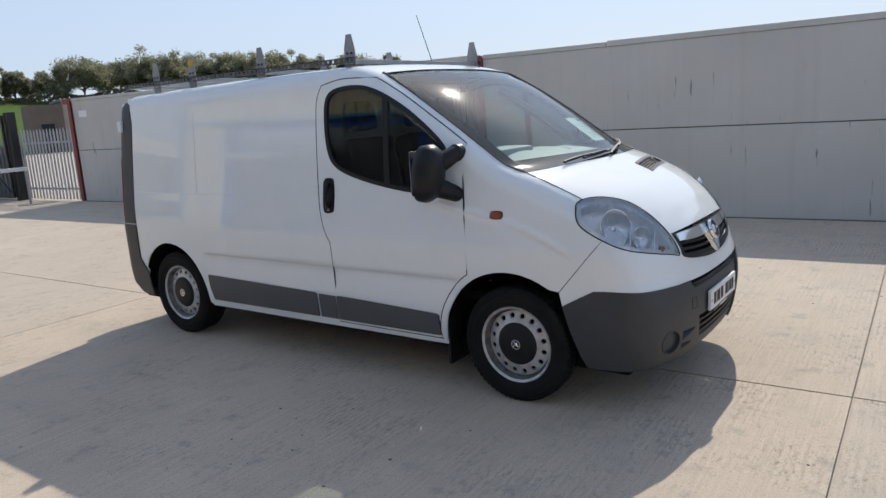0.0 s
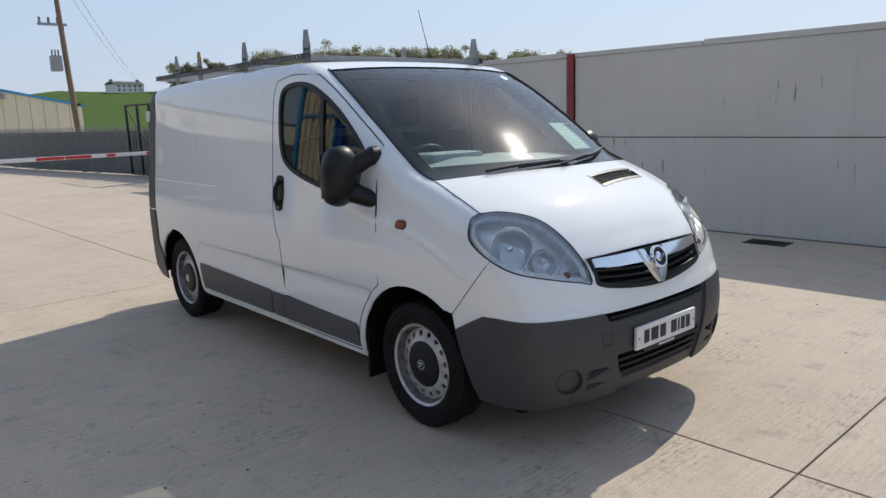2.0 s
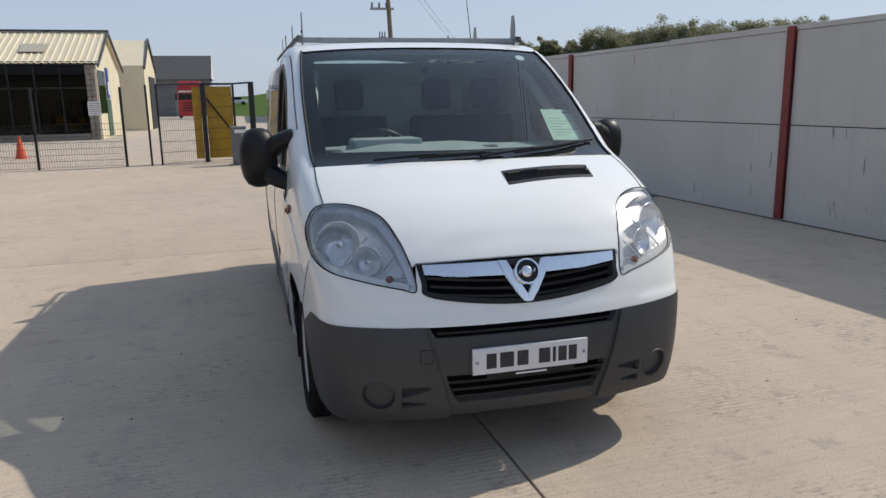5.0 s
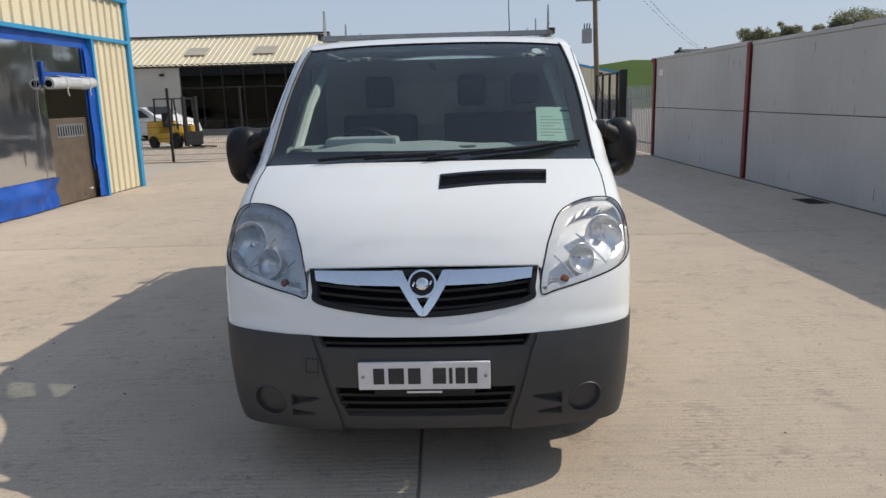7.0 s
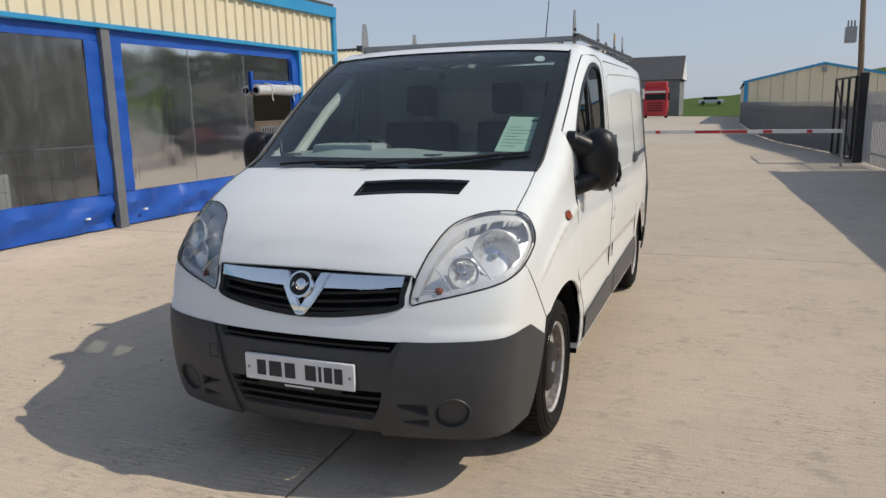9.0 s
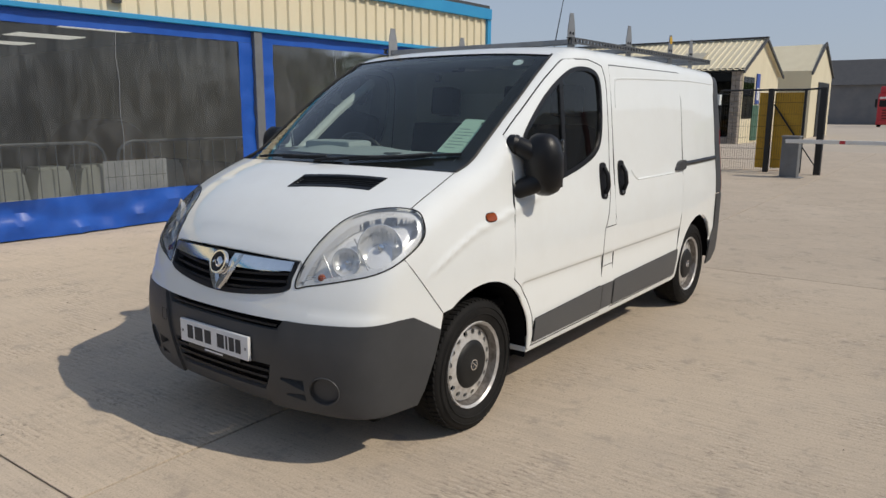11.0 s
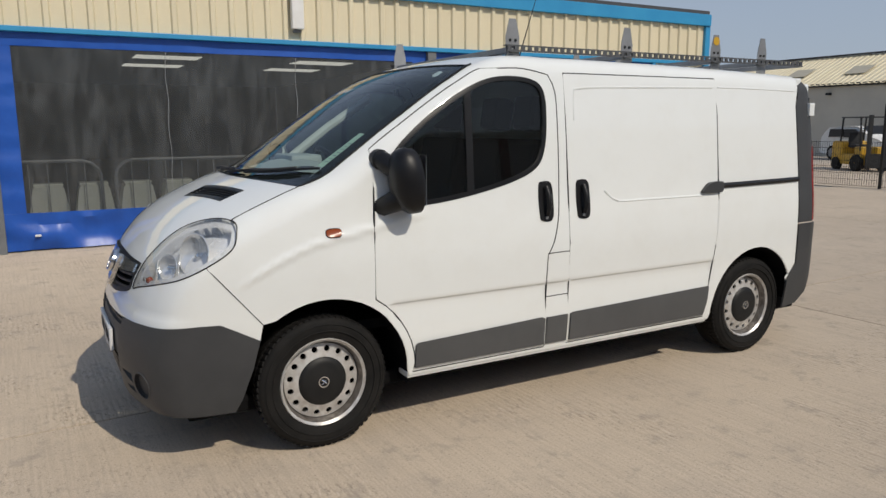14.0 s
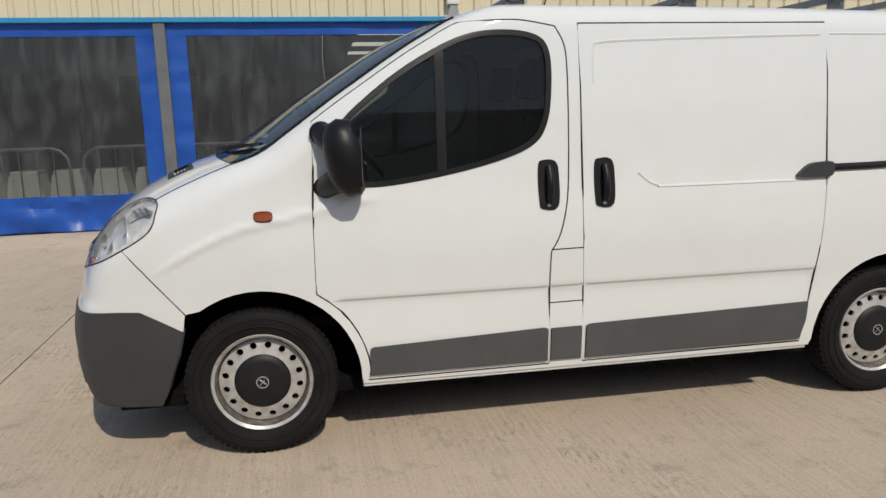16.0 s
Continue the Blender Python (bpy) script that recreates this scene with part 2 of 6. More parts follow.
M_GLASS = clear_sheet("windscreen glass", (0.66, 0.86, 0.87), 0.014, 0.03, 1.58, (0.45, 0.56, 0.58), smear=0.2)
M_TINT = clear_sheet("side glass", (0.27, 0.34, 0.33), 0.004)
M_LENS = clear_sheet("lamp lens", (0.93, 0.95, 0.97), 0.03, 0.02)
M_FILM = clear_sheet("clear curtain film", (0.50, 0.52, 0.53), 0.065, 0.09, 1.42, (0.50, 0.53, 0.55), streaks=0.09)
M_SEAM = worn("welded film seam", (0.34, 0.35, 0.36), (0.22, 0.23, 0.24), 9, 0.35)
M_SHOWGLASS = clear_sheet("showroom glass", (0.045, 0.06, 0.065), 0.0015, 0.0, 1.3)
M_ORANGE = worn("amber lens", (0.30, 0.06, 0.012), (0.24, 0.045, 0.01), 8, 0.2)
M_LAMPRED = worn("red lens", (0.36, 0.012, 0.018), (0.30, 0.01, 0.015), 8, 0.15)
M_PAPER = worn("pale green paper", (0.60, 0.74, 0.62), (0.56, 0.70, 0.58), 20, 0.8, bump=0.02)
M_INK = worn("dark print", (0.03, 0.03, 0.035), (0.05, 0.05, 0.05), 20, 0.7)
M_DASH = worn("grey dashboard", (0.38, 0.395, 0.40), (0.42, 0.43, 0.435), 8, 0.7, grain=150)
M_SEAT = worn("dark seat cloth", (0.022, 0.023, 0.027), (0.035, 0.036, 0.04), 20, 0.95, grain=220)
M_LINING = worn("pale cab lining", (0.66, 0.655, 0.63), (0.58, 0.575, 0.55), 6, 0.9)
M_PLATE = worn("plate white", (0.74, 0.75, 0.76), (0.68, 0.69, 0.70), 12, 0.4)
M_TAN = worn("tan sacking", (0.42, 0.29, 0.17), (0.33, 0.22, 0.13), 3, 0.9)
M_FLOORIN = worn("shed floor", (0.14, 0.135, 0.13), (0.10, 0.095, 0.09), 1.2, 0.8)
M_SKYLIGHT = worn("fibreglass rooflight", (0.47, 0.43, 0.34), (0.40, 0.37, 0.29), 4, 0.6)
M_PALE = worn("pale moulded plastic", (0.76, 0.76, 0.66), (0.68, 0.68, 0.58), 5, 0.6)


# ---- building blocks ----
class Shape:
    """Gathers faces for one mesh."""

    def __init__(self):
        self.v, self.f = [], []

    def add(self, verts, faces):
        o = len(self.v)
        self.v += [tuple(map(float, p)) for p in verts]
        self.f += [tuple(o + i for i in q) for q in faces]
        return self

    def box(self, lo, hi, m=None, b=0.0):
        """A box between two corners, edges chamfered by b."""
        lo, hi = np.array(lo, float), np.array(hi, float)
        c, h = (lo + hi) / 2, np.abs(hi - lo) / 2
        b = min(b, 0.45 * h.min())
        if b <= 0:
            p = [c + h * s for s in ((-1, -1, -1), (1, -1, -1), (1, 1, -1), (-1, 1, -1), (-1, -1, 1), (1, -1, 1), (1, 1, 1), (-1, 1, 1))]
            f = [(0, 3, 2, 1), (4, 5, 6, 7), (0, 1, 5, 4), (1, 2, 6, 5), (2, 3, 7, 6), (3, 0, 4, 7)]
        else:
            bm = bmesh.new()
            bmesh.ops.create_cube(bm, size=2)
            for q in bm.verts:
                q.co = Vector(c + h * np.array(q.co))
            bmesh.ops.bevel(bm, geom=bm.edges[:], offset=b, segments=2, profile=0.6, affect="EDGES")
            bm.verts.index_update()
            p, f = [np.array(q.co) for q in bm.verts], [[q.index for q in g.verts] for g in bm.faces]
            bm.free()
        if m is not None:
            p = [m @ Vector(q) for q in p]
        return self.add(p, f)

    def tube(self, path, r, n=10, cap=True):
        """A round bar along a path; r may be a list."""
        path = [Vector(q) for q in path]
        r = r if isinstance(r, (list, tuple)) else [r] * len(path)
        vs, fs = [], []
        up = None
        for i, q in enumerate(path):
            d = (path[min(i + 1, len(path) - 1)] - path[max(i - 1, 0)]).normalized()
            if up is None:
                up = d.orthogonal().normalized()
            up = (up - d * up.dot(d)).normalized()
            s = d.cross(up)
            vs += [q + (up * math.cos(a) + s * math.sin(a)) * r[i] for a in (2 * math.pi * k / n for k in range(n))]
        for i in range(len(path) - 1):
            fs += [(i * n + k, i * n + (k + 1) % n, (i + 1) * n + (k + 1) % n, (i + 1) * n + k) for k in range(n)]
        if cap:
            fs += [tuple(range(n))[::-1], tuple((len(path) - 1) * n + k for k in range(n))]
        return self.add(vs, fs)

    def lathe(self, prof, n=48, m=None):
        """Turned about the y axis: prof is a list of (radius, y)."""
        vs, fs = [], []
        for r, y in prof:
            vs += [Vector((r * math.cos(a), y, r * math.sin(a))) for a in (2 * math.pi * k / n for k in range(n))]
        for i in range(len(prof) - 1):
            fs += [(i * n + k, (i + 1) * n + k, (i + 1) * n + (k + 1) % n, i * n + (k + 1) % n) for k in range(n)]
        if m is not None:
            vs = [m @ q for q in vs]
        return self.add(vs, fs)

    def prism(self, outline, a, b, m=None):
        """An outline in (x, z) drawn from y=a to y=b."""
        n = len(outline)
        vs = [Vector((x, y, z)) for y in (a, b) for x, z in outline]
        if m is not None:
            vs = [m @ q for q in vs]
        fs = [tuple(range(n)), tuple(range(n, 2 * n))[::-1]] + [(i, i + n, (i + 1) % n + n, (i + 1) % n) for i in range(n)]
        return self.add(vs, fs)


def part(name, shape, mat, parent=None, label="", smooth=False, normals=None):
    me = bpy.data.meshes.new(name)
    me.from_pydata(shape.v, [], shape.f)
    me.materials.append(mat)
    if smooth or normals is not None:
        me.polygons.foreach_set("use_smooth", [True] * len(me.polygons))
    else:
        bm = bmesh.new()
        bm.from_mesh(me)
        bmesh.ops.recalc_face_normals(bm, faces=bm.faces)
        bm.to_mesh(me)
        bm.free()
    if normals is not None:
        me.normals_split_custom_set_from_vertices([tuple(q) for q in normals])
    me.update()
    ob = new(name, me)
    if smooth and normals is None:
        me.set_sharp_from_angle(angle=radians(38))
    if parent:
        ob.parent = parent
    if label:
        tagged(ob, label)
    return ob


def piece(name, data, parent, m):
    """One more piece on shared mesh data."""
    ob = new(name, data)
    ob.parent, ob.matrix_basis = parent, m
    return ob


def thing(name, label, category, m=None, group="", kind=""):
    ob = new(name)
    ob.empty_display_size = 0.2
    if m is not None:
        ob.matrix_basis = m
    return tagged(ob, label, category, group, kind)


# ---- setting ----
WALL_A = math.degrees(math.atan(0.054))


def build_ground():
    n = 120
    xs = np.linspace(-420, 260, n)
    ys = np.linspace(-300, 340, n)
    s = Shape()
    vs = []
    for x in xs:
        for y in ys:
            d = -x * 0.955 + y * 0.30
            z = -0.015 + 7.6 * np.clip((d - 75) / 75, 0, 1) ** 1.2 * np.clip((y - 2) / 30, 0, 1) + 3.0 * np.clip((-x - 105) / 60, 0, 1) * np.clip((40 - abs(y)) / 40, 0, 1)
            vs.append((x, y, z))
    s.add(vs, [(i * n + j, (i + 1) * n + j, (i + 1) * n + j + 1, i * n + j + 1) for i in range(n - 1) for j in range(n - 1)])
    m = Nodes("meadow and worn yard", 0.9)
    at = m.node("ShaderNodeSeparateXYZ")
    m.link(m.coord.outputs["Object"], at.inputs[0])
    big, fine = m.noise(0.06, 5), m.noise(2.0, 5)
    grass = m.mix(fine, m.mix(big, (0.066, 0.115, 0.022), (0.095, 0.14, 0.03)), (0.048, 0.088, 0.016))
    yard = m.mix(m.noise(0.4, 5), (0.40, 0.35, 0.29), (0.50, 0.44, 0.37))
    edge = m.math("GREATER_THAN", m.math("ADD", m.math("MULTIPLY", at.outputs[0], -1.0), m.math("MULTIPLY", at.outputs[1], 0.9)), 85.0)
    m.color(m.mix(edge, yard, grass))
    m.set("Specular IOR Level", 0.1)
    m.bump(fine, 0.4, 0.03)
    g = part("ground", s, m.mat, smooth=True)
    tagged(g, "pale worn concrete yard running out into green meadow", "ground", kind="structure")
    return g


def build_slabs(ground):
    """Brushed slabs, 6.15 m long, with open joints."""
    tilt = pose(0, 0, 0, 0, 0, math.degrees(math.atan(0.030)))
    rows = [(-13.3, -6.62), (-6.60, -0.075), (-0.06, 5.95)]
    for lo, hi in rows:
        w = hi - lo
        s = Shape()
        s.box((-3.070, 0, -0.012), (3.070, w, 0.0), None, 0.006)
        first = None
        for k in range(-4, 4):
            x = 1.57 - 3.075 + 6.15 * k
            if lo < -6.61 and k > -3:
                continue
            m = tilt @ pose(x, lo, 0)
            if first is None:
                first = part("concrete_slab", s, M_YARD, ground)
                first.matrix_basis = m
            else:
                piece("concrete_slab", first.data, ground, m)


def build_wall():
    """Precast panels between red steel posts."""
    base = pose(0, 5.78, 0, 0, 0, WALL_A)
    wall = thing("wall_north", "pale grey precast concrete panel wall with red steel posts", "wall", base, kind="structure")
    posts = [-15.35, -9.90, -4.22, 1.45, 7.1, 12.8]
    for i in range(len(posts) - 1):
        a, b = posts[i] + 0.06, posts[i + 1] - 0.06
        mid = (a + b) / 2 + random.uniform(-0.6, 0.6)
        top = Shape().box((a, 0.0, 1.212), (b, 0.16, 2.36), None, 0.012)
        part("panel", top, M_WALL, wall)
        part("panel", Shape().box((a, 0.0, -0.02), (b, 0.16, 1.200), None, 0.012), M_WALL, wall)
        # capping in two lengths with a small step between
        cut = {-4.22: -2.20, 1.45: 4.0}.get(posts[i], mid)
        part("coping", Shape().box((a, -0.012, 2.362), (cut, 0.17, 2.425), None, 0.008), M_WALL, wall)
        part("coping", Shape().box((cut + 0.03, -0.016, 2.362), (b, 0.17, 2.44), None, 0.008), M_WALL, wall)
        part("joint_filler", Shape().box((a, 0.03, 1.19), (b, 0.15, 1.22)), M_JOINT, wall)
    for x in posts:
        s = Shape().box((x - 0.058, -0.05, -0.02), (x + 0.058, -0.035, 2.41)).box((x - 0.008, -0.035, -0.02), (x + 0.008, 0.18, 2.41)).box((x - 0.058, 0.18, -0.02), (x + 0.058, 0.195, 2.41))
        part("steel_post", s, M_RED, wall, "red oxide steel column")
    # end bracket at the fence
    part("end_plate", Shape().box((-15.62, -0.04, 2.30), (-15.36, 0.12, 2.42), None, 0.01), M_RED, wall)
    part("notice", Shape().box((-15.05, -0.012, 1.98), (-14.72, 0.0, 2.13), None, 0.002), M_WHITE, wall, "small white notice plate")
    kerb = part("kerb", Shape().box((-15.3, -0.10, -0.02), (14, -0.056, 0.012), base, 0.008), M_JOINT)
    tagged(kerb, "dark channel edge along the foot of the wall", "kerb", kind="structure")


def build_drain(x, y):
    d = thing("drain_grate", "dark cast iron drain grate set into the concrete", "drain", pose(x, y, 0.0, 0, 0, WALL_A), group="yard drains")
    s = Shape().box((-0.24, -0.15, 0.0), (0.24, -0.125, 0.008)).box((-0.24, 0.125, 0.0), (0.24, 0.15, 0.008)).box((-0.24, -0.125, 0), (-0.215, 0.125, 0.008)).box((0.215, -0.125, 0), (0.24, 0.125, 0.008))
    part("frame", s, M_BLACKS, d)
    for k in range(9):
        part("bar", Shape().box((-0.19 + k * 0.046, -0.125, 0.001), (-0.17 + k * 0.046, 0.125, 0.006)), M_BLACKS, d)
    # thin dark sheet painted as the shade of the pit below
    part("pit_shade", Shape().box((-0.21, -0.124, 0.0004), (0.21, 0.124, 0.0009)), M_DARK, d)


def rib_sheet(w, h, pitch=0.25, deep=0.035):
    """A profiled steel sheet, w wide in x and h tall in z, facing +y."""
    prof, x = [], 0.0
    while x < w - 1e-6:
        for dx, y in ((0, 0), (pitch * 0.62, 0), (pitch * 0.70, deep), (pitch * 0.92, deep)):
            if x + dx < w:
                prof.append((x + dx, y))
        x += pitch
    prof.append((w, 0))
    n = len(prof)
    vs = [(x, y, z) for z in (0, h) for x, y in prof] + [(x, y - 0.004, z) for z in (0, h) for x, y in prof]
    fs = [(i + 1, i, i + n, i + n + 1) for i in range(n - 1)] + [(2 * n + i, 2 * n + i + 1, 3 * n + i + 1, 3 * n + i) for i in range(n - 1)]
    fs += [(i, i + 1, 2 * n + i + 1, 2 * n + i) for i in range(n - 1)]
    return Shape().add(vs, fs)


def build_shed():
    """Cream and blue workshop with blue roll curtains; its long face looks to +y."""
    base = pose(0, -6.46, 0, 0, 0, -0.4)
    shed = thing("workshop_building", "cream ribbed steel workshop with blue trims and clear curtains", "building", base)
    x0, x1 = -10.75, 13.6
    # cladding band over the openings
    n, w = 24, (x1 - x0) / 24
    first = part("cladding_sheet", rib_sheet(w, 0.74, w / 4), M_CREAM, shed)
    first.matrix_basis = pose(x0, 0.0, 2.81)
    for k in range(1, n):
        piece("cladding_sheet", first.data, shed, pose(x0 + k * w, 0, 2.81))
    col = part("cladding_sheet", rib_sheet(1.36, 2.74, 0.227), M_CREAM, shed)
    col.matrix_basis = pose(-10.72, 0.0, 0.02)
    # trims
    for name, lo, hi in (("fascia", (x0 - 0.06, -0.06, 3.50), (x1, 0.09, 3.72)), ("lintel_trim", (x0, -0.02, 2.745), (x1, 0.07, 2.81)),
                         ("corner_trim", (x0 - 0.08, -0.12, -0.01), (x0 + 0.05, 0.06, 3.50)), ("jamb_trim", (-9.40, -0.10, -0.01), (-9.32, 0.06, 2.745))):
        part(name, Shape().box(lo, hi, None, 0.008), M_BLUE, shed, "bright blue pressed trim")
    # shell behind
    part("end_wall", Shape().box((x0, -30.0, 0), (x0 + 0.1, -0.145, 3.718)), M_CREAM, shed)
    part("roof", Shape().box((x0 - 0.1, -30.0, 3.72), (x1 + 0.1, 0.0, 3.80)), M_SLATE, shed)
    part("back_wall", Shape().box((x0, -30.1, 0), (x1, -30.0, 3.72)), M_RENDER, shed)
    part("far_wall", Shape().box((x1 - 0.1, -30.0, 0), (x1, 0.0, 3.72)), M_RENDER, shed)
    part("shed_floor", Shape().box((x0 + 0.1, -30.0, -0.01), (x1 - 0.1, -0.12, 0.012)), M_FLOORIN, shed)
    part("lining", Shape().box((x0, -0.14, 2.81), (x1, -0.10, 3.72)), M_RENDER, shed)
    # posts between bays
    posts = [-4.55, 1.62, 7.8]
    for x in posts:
        part("bay_post", Shape().box((x - 0.075, -0.05, -0.01), (x + 0.075, 0.05, 2.745), None, 0.006), M_GREY, shed, "grey steel bay post")
    bays = [(-9.32, -4.625), (-4.475, 1.545), (1.695, 7.725), (7.875, 13.5)]
    for k, (a, b) in enumerate(bays):
        build_curtain(a, b, base, k == 0)
    lamp = thing("wall_light", "slim white bulkhead lamp on the cladding", "lamp", base @ pose(-2.33, 0.04, 2.98))
    part("housing", Shape().box((-0.09, 0, -0.02), (0.09, 0.10, 0.62), None, 0.02), M_WHITE, lamp)
    part("bracket", Shape().box((-0.05, -0.02, -0.06), (0.05, 0.05, -0.021), None, 0.005), M_GREY, lamp)
    # seen through the film: rail, pale tubs, bale stack, roof lights
    for a in (-9.0, -5.9, -2.8, 0.3, 3.4, 6.5):
        r = thing("crowd_barrier", "galvanised tubular barrier standing inside the workshop", "barrier", base @ pose(a, -1.5, 0.012), group="workshop barriers")
        part("frame", Shape().tube([(0, 0, 0), (0, 0, 0.84), (0.03, 0, 0.95), (0.12, 0, 1.04), (0.24, 0, 1.08), (2.66, 0, 1.08), (2.78, 0, 1.04), (2.87, 0, 0.95), (2.9, 0, 0.84), (2.9, 0, 0.0)], 0.025, 8).tube([(0, 0, 0.2), (2.9, 0, 0.2)], 0.02, 6), M_GALV, r)
        for k in range(11):
            part("upright", Shape().tube([(0.22 + k * 0.245, 0, 0.2), (0.22 + k * 0.245, 0, 1.06)], 0.008, 5), M_GALV, r)
    for k in range(19):
        t = thing("plastic_tub", "pale moulded plastic tub on the workshop floor", "tub", base @ pose(-4.2 + k * 0.62, -2.05, 0.012), group="workshop tubs")
        part("tub", Shape().prism([(-0.02, 0), (0.54, 0), (0.53, 0.30), (0.47, 0.66), (0.44, 0.70), (0.08, 0.70), (0.05, 0.66), (-0.01, 0.30)], 0.0, 0.45), M_PALE, t)
        part("rim", Shape().box((0.06, 0.04, 0.701), (0.46, 0.41, 0.74), None, 0.02), M_PALE, t)
    w = thing("hung_sheet", "white sheet with faint grid lines hung behind the curtain", "sheet", base @ pose(-3.0, -0.16, 0.48))
    part("sheet", Shape().box((0, -0.006, 0), (0.92, 0.0, 0.42), None, 0.002), M_WHITE, w)
    for k in range(9):
        part("grid_line", Shape().box((0.06 + 0.1 * k, 0.0005, 0.02), (0.066 + 0.1 * k, 0.0015, 0.40)), M_GREY, w)
    part("grid_line", Shape().box((0.02, 0.0018, 0.2), (0.9, 0.0026, 0.206)), M_GREY, w)
    for k, (x, y, r) in enumerate(((-6.85, -0.78, 0.62), (-5.55, -0.8, 0.55), (-3.6, -3.2, 0.7))):
        b = thing("straw_bale", "round tan bale standing in the dark workshop", "bale", base @ pose(x, y, 0.012 + r))
        part("bale", Shape().lathe([(0.02, -0.6), (r * 0.95, -0.58), (r, -0.5), (r, 0.5), (r * 0.95, 0.58), (0.02, 0.6)], 32), M_TAN, b, smooth=True)
    # roof sheets emit a little, standing in for daylight through the roof
    sk = worn("self-lit rooflight sheet", (0.8, 0.8, 0.76), (0.7, 0.7, 0.66), 3, 0.8)
    skn = sk.node_tree.nodes["Principled BSDF"]
    skn.inputs["Emission Color"].default_value, skn.inputs["Emission Strength"].default_value = (1.0, 0.97, 0.88, 1), 1.0
    for k in range(2):
        for j in range(4):
            l = thing("rooflight", "pale workshop roof sheet glowing in place of daylight", "rooflight", base @ pose(-2.6 - k * 5.0, -7.0 - j * 3.4, 3.70), group="workshop rooflights")
            part("sheet", Shape().box((-0.95, -0.55, 0.0), (0.95, 0.55, 0.018)), sk, l)


def build_curtain(a, b, base, door):
    """Blue border with a clear window, hanging in one bay."""
    c = thing("roll_curtain", "blue plastic curtain with clear window and creased skirt", "curtain", base @ pose(a, -0.02, 0), group="workshop curtains")
    w = b - a
    side = 0.25

    def band(name, x0, x1, z0, z1, wave, mat=M_PVC, y=0.0, label=""):
        nx, nz = max(2, int((x1 - x0) / 0.07)), max(2, int((z1 - z0) / 0.07))
        vs = []
        for j in range(nz + 1):
            for i in range(nx + 1):
                x, z = x0 + (x1 - x0) * i / nx, z0 + (z1 - z0) * j / nz
                f = noise.noise(Vector((x * 1.6 + a, z * 5, 3.1))) * wave + noise.noise(Vector((x * 6 + a, z * 2.5, 7.7))) * wave * 0.5
                vs.append((x, y + f, z))
        fs = [(j * (nx + 1) + i, j * (nx + 1) + i + 1, (j + 1) * (nx + 1) + i + 1, (j + 1) * (nx + 1) + i) for j in range(nz) for i in range(nx)]
        return part(name, Shape().add(vs, fs), mat, c, label, smooth=True)

    band("skirt", 1.46 if door else 0, w, 0.02, 0.50, 0.10)
    band("top_band", 0, w, 2.58, 2.745, 0.012)
    band("side_band", 0, side, 0.501, 2.579, 0.03)
    if not door:
        band("side_band", w - side, w, 0.501, 2.579, 0.03)
        band("film", side, w - side, 0.501, 2.579, 0.003, M_FILM, -0.01, "clear scuffed plastic window")
    else:
        band("side_band", 0.0, 0.22, 0.02, 2.579, 0.03, y=0.035)
        band("film", 1.46, w - side, 0.501, 2.579, 0.003, M_FILM, -0.01, "clear scuffed plastic window")
        band("side_band", w - side, w, 0.501, 2.579, 0.03)
        band("film", side, 1.46, 2.05, 2.579, 0.003, M_FILM, -0.01)
        roll = worn("rolled clear film", (0.42, 0.44, 0.45), (0.60, 0.61, 0.61), 7, 0.3, grain=18, bump=0.4, dist=0.02, stretch=(0.5, 3, 3))
        flap = part("rolled_flap", Shape().tube([(0.16, 0.10, 2.0), (0.5, 0.12, 1.975), (1.0, 0.12, 1.985), (1.50, 0.10, 1.965)], [0.085, 0.10, 0.095, 0.09], 14), roll, c, "rolled-up clear door flap", smooth=True)
        part("roll_core", Shape().tube([(1.498, 0.10, 1.965), (1.515, 0.10, 1.965)], 0.055, 14), M_DARK, flap, "dark open end of the roll")
        for x in (0.42, 1.12):
            part("tie", Shape().tube([(x, 0.03, 2.10), (x + 0.02, 0.2, 2.07), (x + 0.03, 0.235, 1.97), (x + 0.05, 0.20, 1.86), (x - 0.02, 0.18, 1.78)], 0.010, 6), M_WHITE, flap, "white tie cord")
        part("flap_edge", Shape().box((0.16, 0.0, 2.09), (1.52, 0.03, 2.15), None, 0.01), M_PVC, c)
        part("flap_edge", Shape().box((1.46, 0.0, 1.95), (1.52, 0.03, 2.30), None, 0.01), M_PVC, c)
        leaf = part("door_leaf", Shape().box((0.19, -0.10, 0.02), (1.45, -0.05, 1.42), None, 0.01), worn("bronzed metal", (0.20, 0.155, 0.115), (0.13, 0.10, 0.078), 4, 0.4, 0.4), c, "dull bronzed metal door leaf")
        part("vent_panel", Shape().box((0.36, -0.049, 1.10), (1.22, -0.044, 1.32), None, 0.002), M_GREY, leaf, "perforated vent strip")
        for k in range(11):
            part("vent_slot", Shape().box((0.40 + 0.075 * k, -0.0435, 1.13), (0.43 + 0.075 * k, -0.042, 1.29)), M_DARK, leaf)
    for x in (0.55, w - 0.35):
        part("strap_buckle", Shape().box((x - 0.04, 0.03, 0.20), (x + 0.03, 0.075, 0.225), None, 0.008), M_WHITE, c, "white strap buckle")
    for x in (w * 0.36, w * 0.66):
        part("seam", Shape().tube([(x + 0.012 * math.sin(9 * z), 0.004, z) for z in np.linspace(0.51, 2.57, 14)], 0.004, 5), M_SEAM, c, "pale welded seam")


